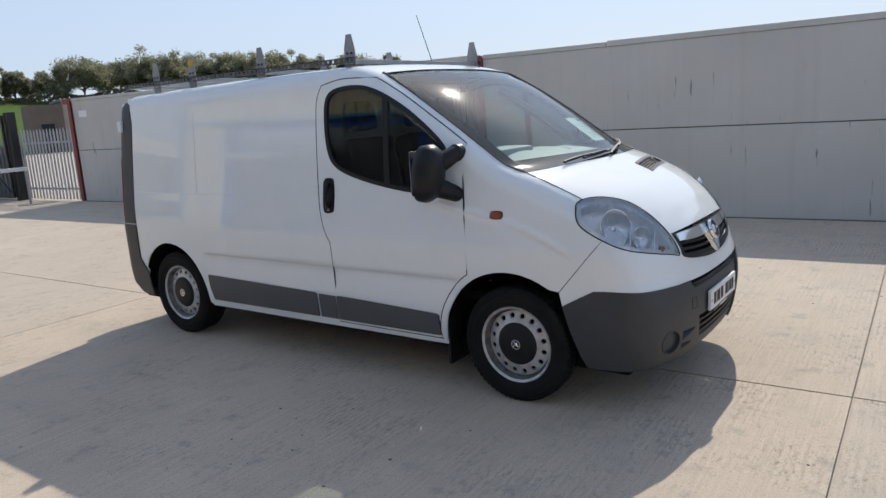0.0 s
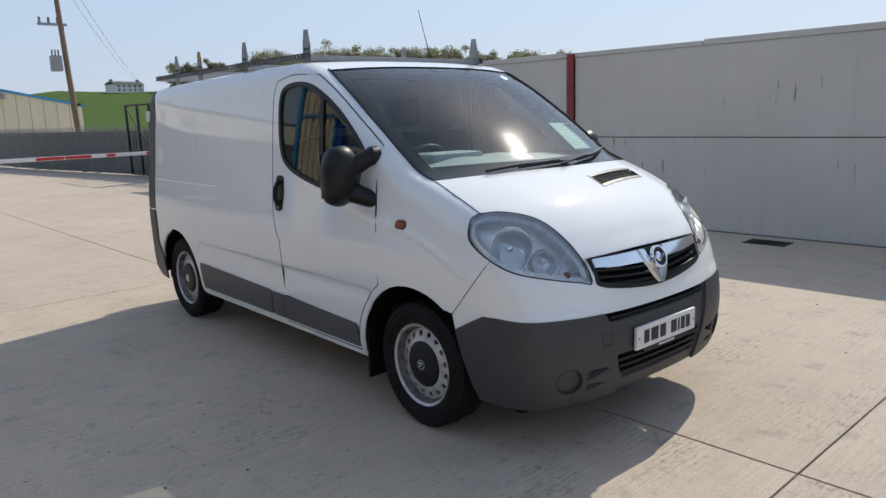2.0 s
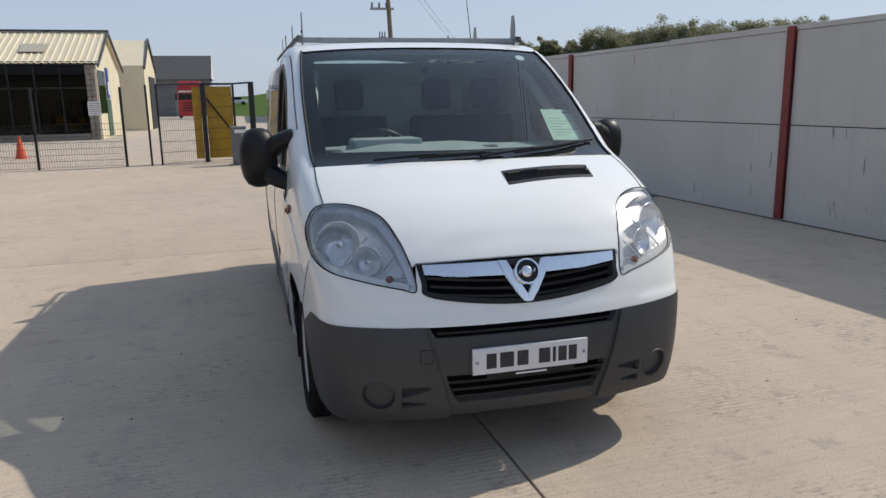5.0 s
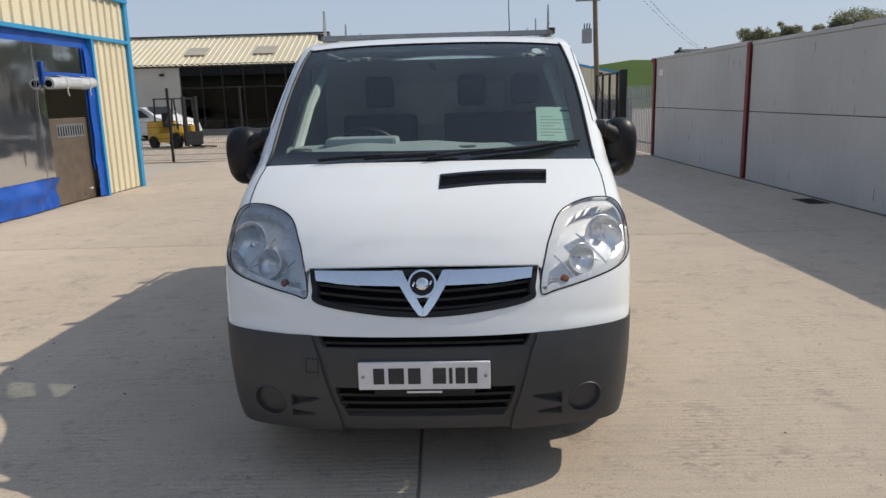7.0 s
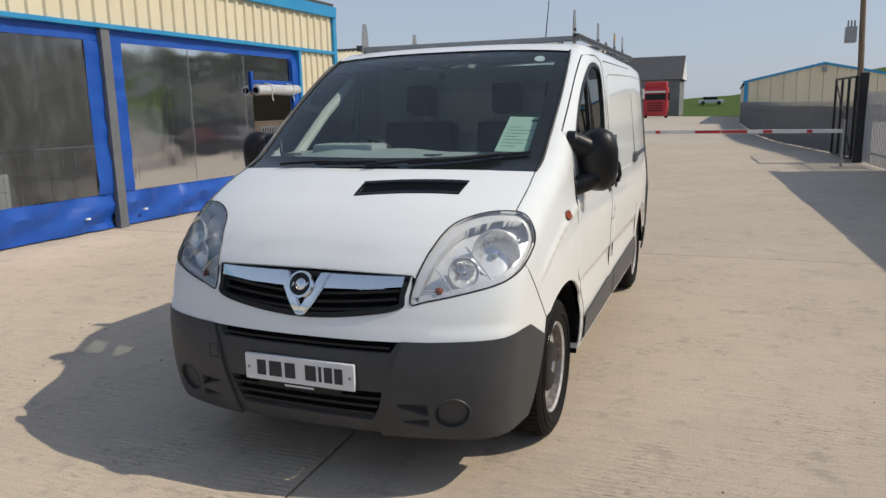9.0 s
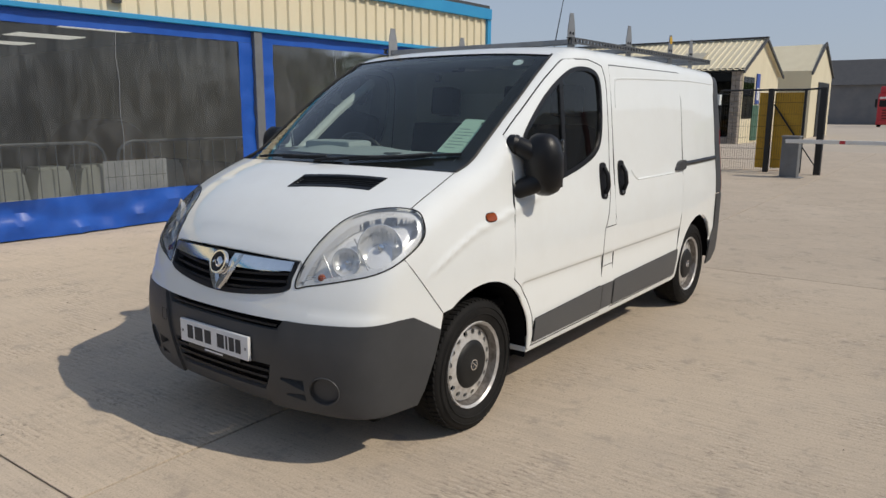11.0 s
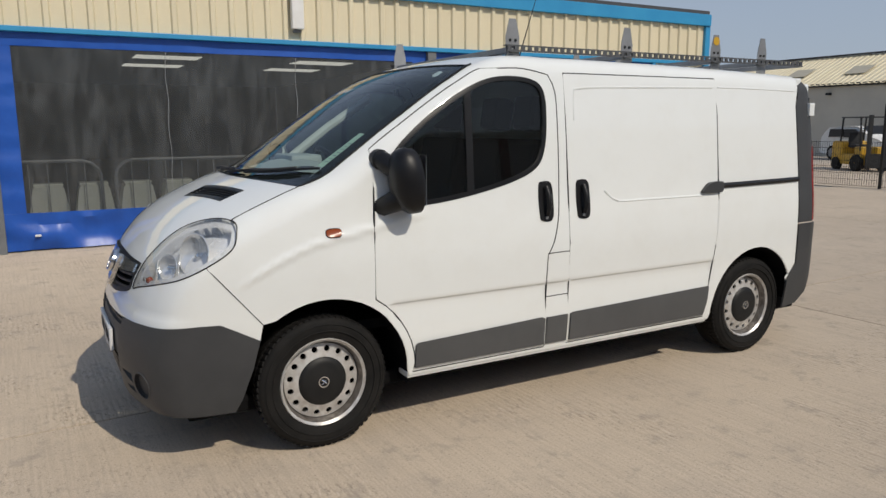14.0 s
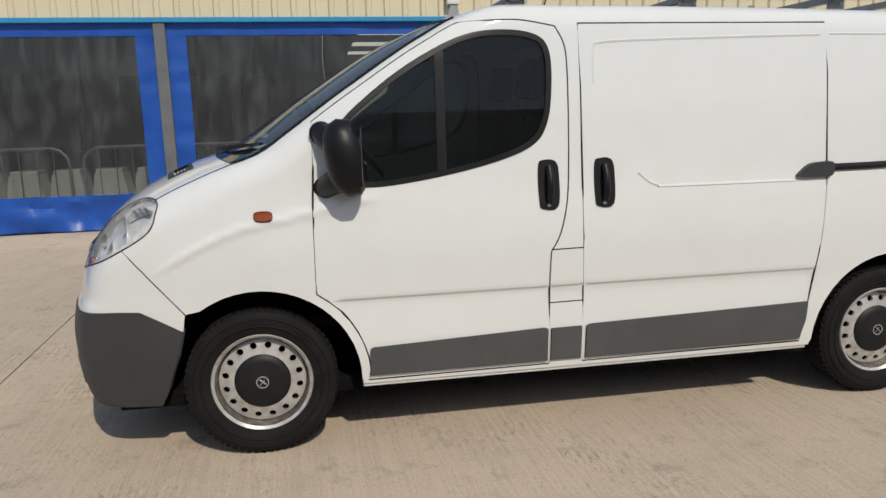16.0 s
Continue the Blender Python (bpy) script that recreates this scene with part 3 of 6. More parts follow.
def build_palisade(name, pts, h, label, back=False, pale=0.135, mat=M_FENCE):
    f = thing(name, label, "fence", pose(0, 0, -0.015), group="palisade fences")
    pal = None
    for (xa, ya), (xb, yb) in zip(pts, pts[1:]):
        d = Vector((xb - xa, yb - ya, 0))
        length, ang = d.length, math.degrees(math.atan2(d.y, d.x))
        m = pose(xa, ya, 0, 0, 0, ang)
        for z in (0.28, h - 0.32):
            r = part("rail", Shape().box((0, -0.02, z), (length, 0.0, z + 0.05)), mat, f)
            r.matrix_basis = m
        k = int(length / pale)
        if pal is None:
            o = [(-0.034, 0), (0.034, 0), (0.034, h - 0.10), (0.012, h), (0, h - 0.06), (-0.012, h), (-0.034, h - 0.10)]
            pal = Shape().prism([(x, z + 0.04) for x, z in o], 0.002, 0.012)
            pal = part("pale", pal, mat, f)
            pal.matrix_basis = m
            data = pal.data
        for i in range(0 if (xa, ya) != pts[0] else 1, k + 1):
            piece("pale", data, f, m @ pose(i * length / k, 0, random.uniform(-0.01, 0.01)))
        for i in range(int(length / 2.7) + 1):
            p = part("post", Shape().box((i * 2.7 - 0.03, -0.10, 0), (i * 2.7 + 0.03, -0.022, h - 0.1)), mat, f)
            p.matrix_basis = m
        if back:
            q = part("backing_sheet", Shape().box((0, -0.045, 0.05), (length, -0.03, h - 0.12)), mat, f, "grey sheeting fixed behind the pales")
            q.matrix_basis = m
    return f


def build_mesh_panel(f, a, b, h, mat=M_BLACKS, pitch=0.055, rows=7):
    d = Vector((b[0] - a[0], b[1] - a[1], 0))
    length, ang = d.length, math.degrees(math.atan2(d.y, d.x))
    s = Shape()
    for i in range(int(length / pitch) + 1):
        s.box((i * pitch - 0.003, -0.003, 0.05), (i * pitch + 0.003, 0.003, h))
    for j in range(rows + 1):
        z = 0.06 + (h - 0.07) * j / rows
        s.box((0, -0.006, z - 0.004), (length, 0.006, z + 0.004))
    o = part("mesh_panel", s, mat, f)
    o.matrix_basis = pose(a[0], a[1], 0, 0, 0, ang)


def build_fences():
    build_palisade("palisade_fence", [(-15.42, 4.92), (-17.7, 4.76)], 1.74, "grey weathered palisade fence beside the wall end")
    build_palisade("palisade_fence", [(-17.95, 4.86), (-20.6, 4.60), (-24.3, 3.95), (-28.0, 3.3), (-34.0, 2.85), (-45.0, 2.5), (-55.2, 2.2)], 1.52, "long grey palisade fence backed with sheeting", True, 0.17, M_FENCEDULL)
    f = thing("mesh_fence", "black welded mesh fence with slim square posts", "fence", pose(0, 0, -0.015))
    ps = [(-16.6, -14.1), (-16.62, -12.1), (-16.66, -10.15), (-16.72, -8.12), (-16.8, -6.12), (-16.9, -4.06)]
    for a, b in zip(ps, ps[1:]):
        build_mesh_panel(f, a, b, 1.15, pitch=0.06)
    for x, y in ps:
        part("post", Shape().box((x - 0.03, y - 0.03, 0), (x + 0.03, y + 0.03, 2.05), None, 0.004), M_BLACKS, f)
    n = thing("notice", "white printed notice tied to the mesh fence", "notice", pose(-16.46, -4.62, 1.34, 0, 0, 90))
    part("board", Shape().box((-0.15, -0.008, 0), (0.15, 0.0, 0.34), None, 0.003), M_WHITE, n)
    for k in range(6):
        part("text_line", Shape().box((-0.12, -0.0105, 0.04 + 0.05 * k), (0.12, -0.0085, 0.052 + 0.05 * k)), M_GREY, n)
    g = thing("mesh_gate", "open black mesh gate with yellow sheeted leaf", "gate", pose(0, 0, -0.015))
    build_mesh_panel(g, (-17.0, -3.2), (-17.4, -2.1), 2.05)
    build_mesh_panel(g, (-17.45, -2.05), (-17.55, -1.3), 2.1)
    for x, y, w, h in ((-16.92, -3.45, 0.05, 2.1), (-17.0, -3.2, 0.05, 2.1), (-17.45, -2.07, 0.12, 2.15), (-17.6, -1.28, 0.06, 2.14), (-17.25, -0.80, 0.15, 2.16)):
        part("gate_post", Shape().box((x - w / 2, y - w / 2, 0), (x + w / 2, y + w / 2, h), None, 0.006), M_BLACKS, g)
    s = Shape().box((-17.62, -2.0, 0.12), (-17.60, -1.32, 2.05)).box((-17.5, -2.35, 0.12), (-17.48, -2.14, 2.05))
    part("yellow_sheet", s, M_YELLOW, g, "dull yellow sheet")
    part("top_rail", Shape().tube([(-17.0, -3.2, 2.1), (-17.45, -2.07, 2.12), (-17.6, -1.28, 2.12), (-17.25, -0.8, 2.14)], 0.025, 6), M_BLACKS, g)
    part("brace", Shape().tube([(-17.55, -2.0, 1.75), (-17.56, -1.3, 0.75)], 0.022, 6).tube([(-17.56, -1.3, 0.75), (-17.3, -0.85, 0.2)], 0.015, 6), M_BLACKS, g)
    # entrance gate on the fence side
    q = thing("steel_gate", "black steel gate leaf standing open by the palisade", "gate", pose(0, 0, -0.015))
    a, b = Vector((-17.95, 4.52, 0)), Vector((-20.45, 4.36, 0))
    for k in range(4):
        p = a.lerp(b, k / 3)
        part("stile", Shape().box((p.x - 0.04, p.y - 0.03, 0.08), (p.x + 0.04, p.y + 0.03, 2.18)), M_BLACKS, q)
    for z in (0.1, 2.16):
        part("rail", Shape().tube([(a.x, a.y, z), (b.x, b.y, z)], 0.03, 6), M_BLACKS, q)
    part("brace", Shape().tube([(a.x, a.y, 0.15), (b.x, b.y, 2.1)], 0.02, 6), M_BLACKS, q)
    part("hinge_post", Shape().box((-17.92, 4.56, 0), (-17.70, 4.76, 2.25), None, 0.008), M_BLACKS, q)
    # barrier
    r = thing("barrier", "grey boom barrier cabinet with a red and white arm", "barrier", pose(-16.15, -1.2, -0.015))
    part("base_plate", Shape().box((-0.24, -0.30, 0), (0.24, 0.30, 0.03), None, 0.005), M_GALV, r)
    part("cabinet", Shape().box((-0.16, -0.19, 0.03), (0.16, 0.19, 0.98), None, 0.015), M_GREY, r)
    part("cap", Shape().box((-0.18, -0.21, 0.981), (0.18, 0.21, 1.01), None, 0.008), M_GALV, r)
    part("arm", Shape().box((0.165, -0.1, 0.84), (0.21, 5.25, 0.93), None, 0.006), M_WHITE, r, "white boom arm")
    for y0, y1 in ((1.05, 1.17), (2.0, 2.6), (2.62, 3.2), (3.55, 3.75), (4.5, 4.62)):
        part("stripe", Shape().box((0.212, y0, 0.85), (0.216, y1, 0.92)), M_REDW, r, "red reflective strip")
    e = thing("arm_rest", "slim steel post that catches the barrier arm", "post", pose(-16.22, 4.1, -0.015))
    part("pole", Shape().tube([(0, 0, 0.02), (0, 0, 1.15)], 0.03, 8), M_GALV, e)
    part("foot", Shape().box((-0.25, -0.2, 0), (0.25, 0.5, 0.03), None, 0.008), M_STONE, e)


def build_showroom():
    b = thing("showroom_building", "cream roofed showroom with dark glass front and stone pier", "building", pose(-33.8, -7.45, -0.015, 0, 0, 0))
    L, h, hr, dep = 32.0, 3.6, 5.15, 3.4
    # facade runs along -y, faces +x
    part("back_wall", Shape().box((-7.2, -L, 0), (-7.0, -0.2, h)), M_CREAM, b)
    part("side_wall", Shape().prism([(-0.35, 0), (-0.35, h - 0.05), (-dep - 0.1, hr - 0.1), (-7.0, h - 0.05), (-7.0, 0)], -0.2, 0.0), M_CREAM, b)
    part("front_wall", Shape().box((-0.25, -L, 0), (-0.05, -6.95, h - 0.02)), worn("light grey render", (0.54, 0.51, 0.44), (0.47, 0.445, 0.39), 0.8, 0.9), b)
    part("plinth", Shape().box((-0.25, -6.95, 0), (0.05, -0.45, 0.30), None, 0.01), M_STONE, b)
    part("interior_floor", Shape().box((-6.9, -6.9, 0), (-0.3, -0.3, 0.25)), M_FLOORIN, b)
    for k in range(6):
        y = -6.92 + k * 1.08
        part("pane", Shape().box((-0.14, y + 0.035, 0.34), (-0.12, y + 1.045, 2.35)), M_SHOWGLASS, b)
        part("pane", Shape().box((-0.14, y + 0.035, 2.42), (-0.12, y + 1.045, h - 0.2)), M_SHOWGLASS, b)
        part("mullion", Shape().box((-0.17, y - 0.03, 0.30), (-0.08, y + 0.03, h - 0.1)), M_BLACKS, b)
    part("transom", Shape().box((-0.17, -6.95, 2.355), (-0.08, -0.45, 2.415)), M_BLACKS, b)
    part("eaves_band", Shape().box((-0.2, -L, h - 0.19), (0.12, 0.15, h - 0.03)), M_BLACKS, b)
    for k in range(14):
        for j in (0, 1):
            part("pier_stone", Shape().box((-0.30 + random.uniform(0, 0.03), -0.42 + 0.21 * j, 0.25 * k), (0.06 + random.uniform(0, 0.03), -0.22 + 0.21 * j, 0.25 * k + 0.235), None, 0.02), M_STONE, b)
    for k in range(3):
        part("side_pane", Shape().box((-1.0 - k * 0.65, 0.005, 1.2), (-0.45 - k * 0.65, 0.03, 3.2)), M_SHOWGLASS, b)
    part("sign", Shape().box((-3.2, 0.01, 1.9), (-2.6, 0.06, 3.4), None, 0.01), worn("blue sign", (0.03, 0.07, 0.30), (0.04, 0.08, 0.34), 2, 0.5), b, "blue sign board")
    part("sign_panel", Shape().box((-3.1, 0.061, 2.1), (-2.7, 0.066, 2.7)), M_WHITE, b)
    part("green_door", Shape().box((-3.3, 0.005, 0.1), (-2.2, 0.05, 1.85)), worn("green mesh", (0.05, 0.13, 0.08), (0.04, 0.10, 0.07), 5, 0.6), b)
    # roof slopes
    ang = math.degrees(math.atan2(hr - h, dep))
    sheet = rib_sheet(L + 0.4, math.hypot(dep + 0.25, (hr - h)), 0.30, 0.04)
    r = part("roof", sheet, M_CREAM, b, "cream ribbed steel roof sheet")
    c, s = math.cos(radians(ang)), math.sin(radians(ang))
    r.matrix_basis = Matrix(((0, s, -c, 0.22), (-1, 0, 0, 0.2), (0, c, s, h - 0.12), (0, 0, 0, 1)))
    part("rear_roof", Shape().prism([(-dep, hr), (-7.2, h - 0.1), (-7.2, h - 0.2), (-dep, hr - 0.1)], -L - 0.2, 0.2), M_CREAM, b)
    part("verge", Shape().prism([(0.3, h - 0.16), (-dep, hr + 0.06), (-7.3, h - 0.16), (-7.3, h - 0.30), (-dep, hr - 0.10), (0.3, h - 0.30)], 0.16, 0.24), M_SLATE, b)
    part("ridge_cap", Shape().box((-dep - 0.15, -L - 0.2, hr + 0.02), (-dep + 0.15, 0.24, hr + 0.10), None, 0.01), M_SLATE, b)
    for y in (-2.8, -6.4, -10.7, -13.9, -17.9, -21):
        q = part("rooflight", Shape().box((0, 0, 0.0), (1.0, 1.1, 0.03)), M_SKYLIGHT, b, "dull fibreglass rooflight")
        q.matrix_basis = pose(-1.2, y, h + 0.58, 0, ang, 0) @ pose(-0.6, -0.5, 0.02)
    part("roller_door", Shape().box((-0.04, -14.0, 0), (0.02, -12.4, 2.9)), M_BLACKS, b, "black roller door")
    for y in (-7.9, -11.4, -17.5):
        part("flood_lamp", Shape().box((-0.05, y, 3.0), (0.18, y + 0.18, 3.12), None, 0.01), M_BLACKS, b)
    # second gable behind
    c = thing("rear_shed", "cream gabled shed behind the showroom", "building", pose(-45.0, -6.6, -0.015))
    part("gable", Shape().prism([(0, 0), (0, 3.9), (-3, 5.6), (-6, 3.9), (-6, 0)], -9, 0.0), M_CREAM, c)
    part("verge", Shape().prism([(0.2, 3.8), (-3, 5.72), (-6.2, 3.8), (-6.2, 3.65), (-3, 5.56), (0.2, 3.65)], 0.0, 0.12), M_SLATE, c)
    part("door", Shape().box((-5.2, 0.01, 0), (-2.0, 0.05, 3.3)), M_BLACKS, c)


def build_far():
    # slate-roofed grey house beyond
    g = thing("grey_building", "grey rendered building with a dark slate roof", "building", pose(-94.0, -4.6, -0.015))
    part("wall", Shape().box((-9, -22, 0), (0, 0, 4.6)), M_RENDER, g)
    part("roof", Shape().prism([(0.4, 4.5), (-4.5, 7.6), (-9.4, 4.5)], -22.3, 0.3), M_SLATE, g)
    part("gable_wall", Shape().prism([(-0.1, 4.5), (-4.5, 7.3), (-8.9, 4.5)], 0.301, 0.34), M_WHITE, g)
    part("door", Shape().box((0.0, -4.2, 0), (0.05, -3.0, 3.0)), M_GALV, g)
    part("chimney", Shape().box((-5.1, -21.5, 6.9), (-4.2, -20.4, 8.6), None, 0.02), M_RENDER, g)
    t = thing("lorry_cab", "red tractor lorry parked facing the yard", "lorry", pose(-80.0, -6.2, -0.015))
    part("cab", Shape().box((-2.2, -1.25, 0.55), (0, 1.25, 3.25), None, 0.12), M_REDW, t)
    part("roof_spoiler", Shape().box((-2.1, -1.15, 3.2), (-0.15, 1.15, 3.9), None, 0.2), M_REDW, t)
    part("windscreen", Shape().box((-0.02, -1.1, 1.95), (0.03, 1.1, 2.6), None, 0.01), M_BLACK, t)
    part("visor", Shape().box((0.0, -1.1, 2.72), (0.14, 1.1, 2.9), None, 0.02), M_WHITE, t)
    for k in range(4):
        part("grille_slat", Shape().box((0.0, -0.8, 0.8 + k * 0.26), (0.05, 0.8, 0.9 + k * 0.26)), M_BLACK, t)
    part("bumper", Shape().box((-0.4, -1.25, 0.25), (0.12, 1.25, 0.62), None, 0.05), M_REDW, t)
    for y in (-1.1, 1.1):
        part("wheel", Shape().lathe([(0.05, -0.15), (0.48, -0.15), (0.5, -0.1), (0.5, 0.1), (0.48, 0.15), (0.05, 0.15)], 20, pose(-1.1, y, 0.5)), M_RUBBER, t)
    for y in (-1.4, 1.4):
        part("mirror", Shape().box((-0.3, y - 0.1, 1.9), (-0.1, y + 0.1, 2.7), None, 0.03), M_BLACK, t)
    # cream shed with blue verge on the fence side
    s = thing("cream_shed", "long cream shed with blue verge and brick plinth", "building", pose(-56.0, 2.5, -0.015))
    W, eave, top = 10.2, 2.95, 4.12
    roof = lambda lo, hi: [(-0.2, eave + lo), (W / 2, top + lo), (W + 0.2, eave + lo), (W + 0.2, eave + hi), (W / 2, top + hi), (-0.2, eave + hi)]  # noqa: E731
    across = pose(0, 0, 0, 0, 0, 90)
    sheets = 12
    for k in range(sheets):
        ya, yb = W * k / sheets, W * (k + 1) / sheets - 0.03
        za, zb = (eave + (top - eave) * (1 - abs(y - W / 2) / (W / 2)) for y in (ya, yb))
        part("cladding_sheet", Shape().prism([(ya, 1.05), (ya, za), (yb, zb), (yb, 1.05)], 0, 0.12, across), M_CREAM, s)
    part("inner_wall", Shape().prism([(0, 1.0), (0, eave), (W / 2, top), (W, eave), (W, 1.0)], 0.121, 0.2, across), M_CREAM, s)
    part("plinth", Shape().box((-0.2, 0, 0), (-0.02, W, 1.04)), M_STONE, s)
    part("side_wall", Shape().box((-30, -0.05, 0), (-0.2, 0.1, eave - 0.05)), M_CREAM, s)
    part("side_wall", Shape().box((-30, W - 0.1, 0), (-0.2, W + 0.05, eave - 0.05)), M_CREAM, s)
    part("roof", Shape().prism(roof(-0.02, 0.04), 0.21, 30, across), M_SLATE, s)
    part("verge", Shape().prism(roof(-0.04, 0.13), -0.12, -0.002, across), M_BLUE, s)
    part("corner_trim", Shape().box((-0.05, -0.12, 0.4), (0.1, 0.16, eave)), M_BLUE, s)
    part("door_canopy", Shape().box((0.0, 0.3, 1.06), (0.45, 1.8, 1.3)), M_BLUE, s)
    part("flood_lamp", Shape().box((0.0, W / 2 - 0.14, top - 0.55), (0.3, W / 2 + 0.14, top - 0.2), None, 0.03), M_GALV, s)
    # pole with transformer
    p = thing("utility_pole", "wooden pole carrying a grey transformer and insulators", "pole", pose(-37.2, 7.1, -0.015))
    part("pole", Shape().tube([(0, 0.3, 0), (0.0, 0.12, 4), (0, -0.1, 9.5)], [0.15, 0.135, 0.105], 12), M_WOOD, p, smooth=True)
    part("transformer", Shape().box((-0.25, -0.62, 4.25), (0.25, -0.14, 5.0), None, 0.05), M_GALV, p)
    for k in range(3):
        part("bushing", Shape().tube([(0, -0.52 + k * 0.14, 5.0), (0, -0.52 + k * 0.14, 5.28)], 0.035, 8), M_GREY, p)
        part("insulator", Shape().tube([(0, -0.9 + k * 0.4, 6.55), (0, -0.9 + k * 0.4, 6.8)], 0.06, 8), M_GREY, p)
    part("cross_arm", Shape().box((-0.06, -1.0, 6.42), (0.06, 0.3, 6.54)), M_GALV, p)
    part("sign_bracket", Shape().box((-0.05, 0.1, 2.55), (0.05, 0.5, 2.7)), M_BLACKS, p)
    for k in range(2):
        w = thing("overhead_cable", "thin sagging overhead cable from the pole", "cable", pose(0, 0, 0), group="overhead cables")
        q = [Vector((-37.2, 6.9 + k * 0.45, 9.35)).lerp(Vector((-139.5, 46.6 + k * 0.6, 8.4)), u) - Vector((0, 0, 5 * u * (1 - u))) for u in np.linspace(0, 1, 16)]
        part("cable", Shape().tube(q, 0.011, 4), M_BLACKS, w)
    # farmhouse on the hill
    h = thing("farmhouse", "white two-storey farmhouse on the green hill", "house", pose(-139.6, 43.9, 7.15, 0, 0, 15))
    part("wall", Shape().box((-3, -3.0, 0), (0, 3.0, 1.62), None, 0.02), M_WHITE, h)
    part("roof", Shape().prism([(0.2, 1.6), (-1.5, 2.15), (-3.2, 1.6)], -3.15, 3.15), M_SLATE, h)
    for y in (-2.2, -1.1, 0, 1.1, 2.2):
        for z in (0.35, 1.05):
            part("window", Shape().box((0.0, y - 0.16, z), (0.03, y + 0.16, z + 0.36)), M_BLACK, h)
    for y in (-2.7, 2.7):
        part("chimney", Shape().box((-1.75, y - 0.2, 1.9), (-1.25, y + 0.2, 2.5), None, 0.02), M_STONE, h)
    # low buildings behind the palisade
    a = thing("yard_office", "pale flat-roofed office with a brown entrance block", "building", pose(-61.1, 27.9, 0.0, 0, 0, -20))
    part("brown_block", Shape().box((-6, -2.0, -0.1), (0, 0.6, 4.0)), worn("brown render", (0.16, 0.125, 0.10), (0.12, 0.10, 0.08), 1, 0.9), a)
    part("pale_block", Shape().box((-6, 0.6, -0.1), (-0.2, 12.5, 4.2)), worn("buff render", (0.42, 0.38, 0.32), (0.36, 0.33, 0.28), 1, 0.9), a)
    part("roof_slab", Shape().box((-6.2, 0.4, 4.21), (0.0, 12.7, 4.4)), M_RENDER, a)
    for y in (1.6, 3.4, 6.0, 8.5):
        part("window", Shape().box((-0.2, y, 1.6), (-0.15, y + 0.7, 2.6)), M_BLACK, a)
    part("doorway", Shape().box((0.0, -1.2, 0), (0.04, -0.2, 2.4)), M_BLACK, a)
    c = thing("white_car", "small white car parked beyond the barrier", "car", pose(-128.0, -1.7, 1.12, 0, 0, 90))
    part("body", Shape().box((-2.0, -0.85, 0.3), (2.0, 0.85, 0.85), None, 0.15), M_WHITE, c)
    part("cabin", Shape().box((-1.2, -0.75, 0.8), (1.0, 0.75, 1.35), None, 0.2), M_BLACK, c)
    for x in (-1.25, 1.25):
        part("wheel", Shape().lathe([(0.05, -0.88), (0.31, -0.88), (0.31, 0.88), (0.05, 0.88)], 16, pose(x, 0, 0.31)), M_RUBBER, c)


def build_tree(x, y, z, h, r, seed):
    rnd = random.Random(seed)
    t = thing("tree", "broad old tree in thin spring leaf", "tree", pose(x, y, z), group="hilltop trees")
    s = Shape().tube([(0, 0, -0.5), (0.05, 0, h * 0.25), (0.0, 0.1, h * 0.6)], [0.20, 0.14, 0.06], 7)
    tips = []
    for k in range(15):
        a, lift = rnd.uniform(0, 6.28), rnd.uniform(0.5, 0.96)
        q = Vector((math.cos(a) * r * rnd.uniform(0.35, 0.85), math.sin(a) * r * rnd.uniform(0.35, 0.85), h * lift))
        s.tube([(0, 0, h * rnd.uniform(0.18, 0.4)), q * 0.55 + Vector((0, 0, h * 0.16)), q], [0.09, 0.06, 0.02], 5)
        tips.append(q)
    part("trunk", s, M_BARK, t)
    vs, fs = [], []
    for k in range(84):
        c = tips[k % 15] * rnd.uniform(0.75, 1.05) + Vector((rnd.gauss(0, 0.24) * r, rnd.gauss(0, 0.24) * r, rnd.gauss(-0.02, 0.10) * h))
        rr = r * rnd.uniform(0.16, 0.34)
        for j in range(150):
            d = Vector((rnd.gauss(0, 1), rnd.gauss(0, 1), rnd.gauss(0, 0.75))).normalized() * rr * rnd.uniform(0.3, 1.1)
            p, n = c + d, Vector((rnd.gauss(0, 1), rnd.gauss(0, 1), rnd.gauss(0, 1))).normalized()
            u = n.orthogonal().normalized() * rnd.uniform(0.09, 0.20)
            w = n.cross(u)
            o = len(vs)
            vs += [p + u, p + w * 0.8, p - u, p - w * 0.8]
            fs.append((o, o + 1, o + 2, o + 3))
    part("crown", Shape().add(vs, fs), M_LEAF, t)


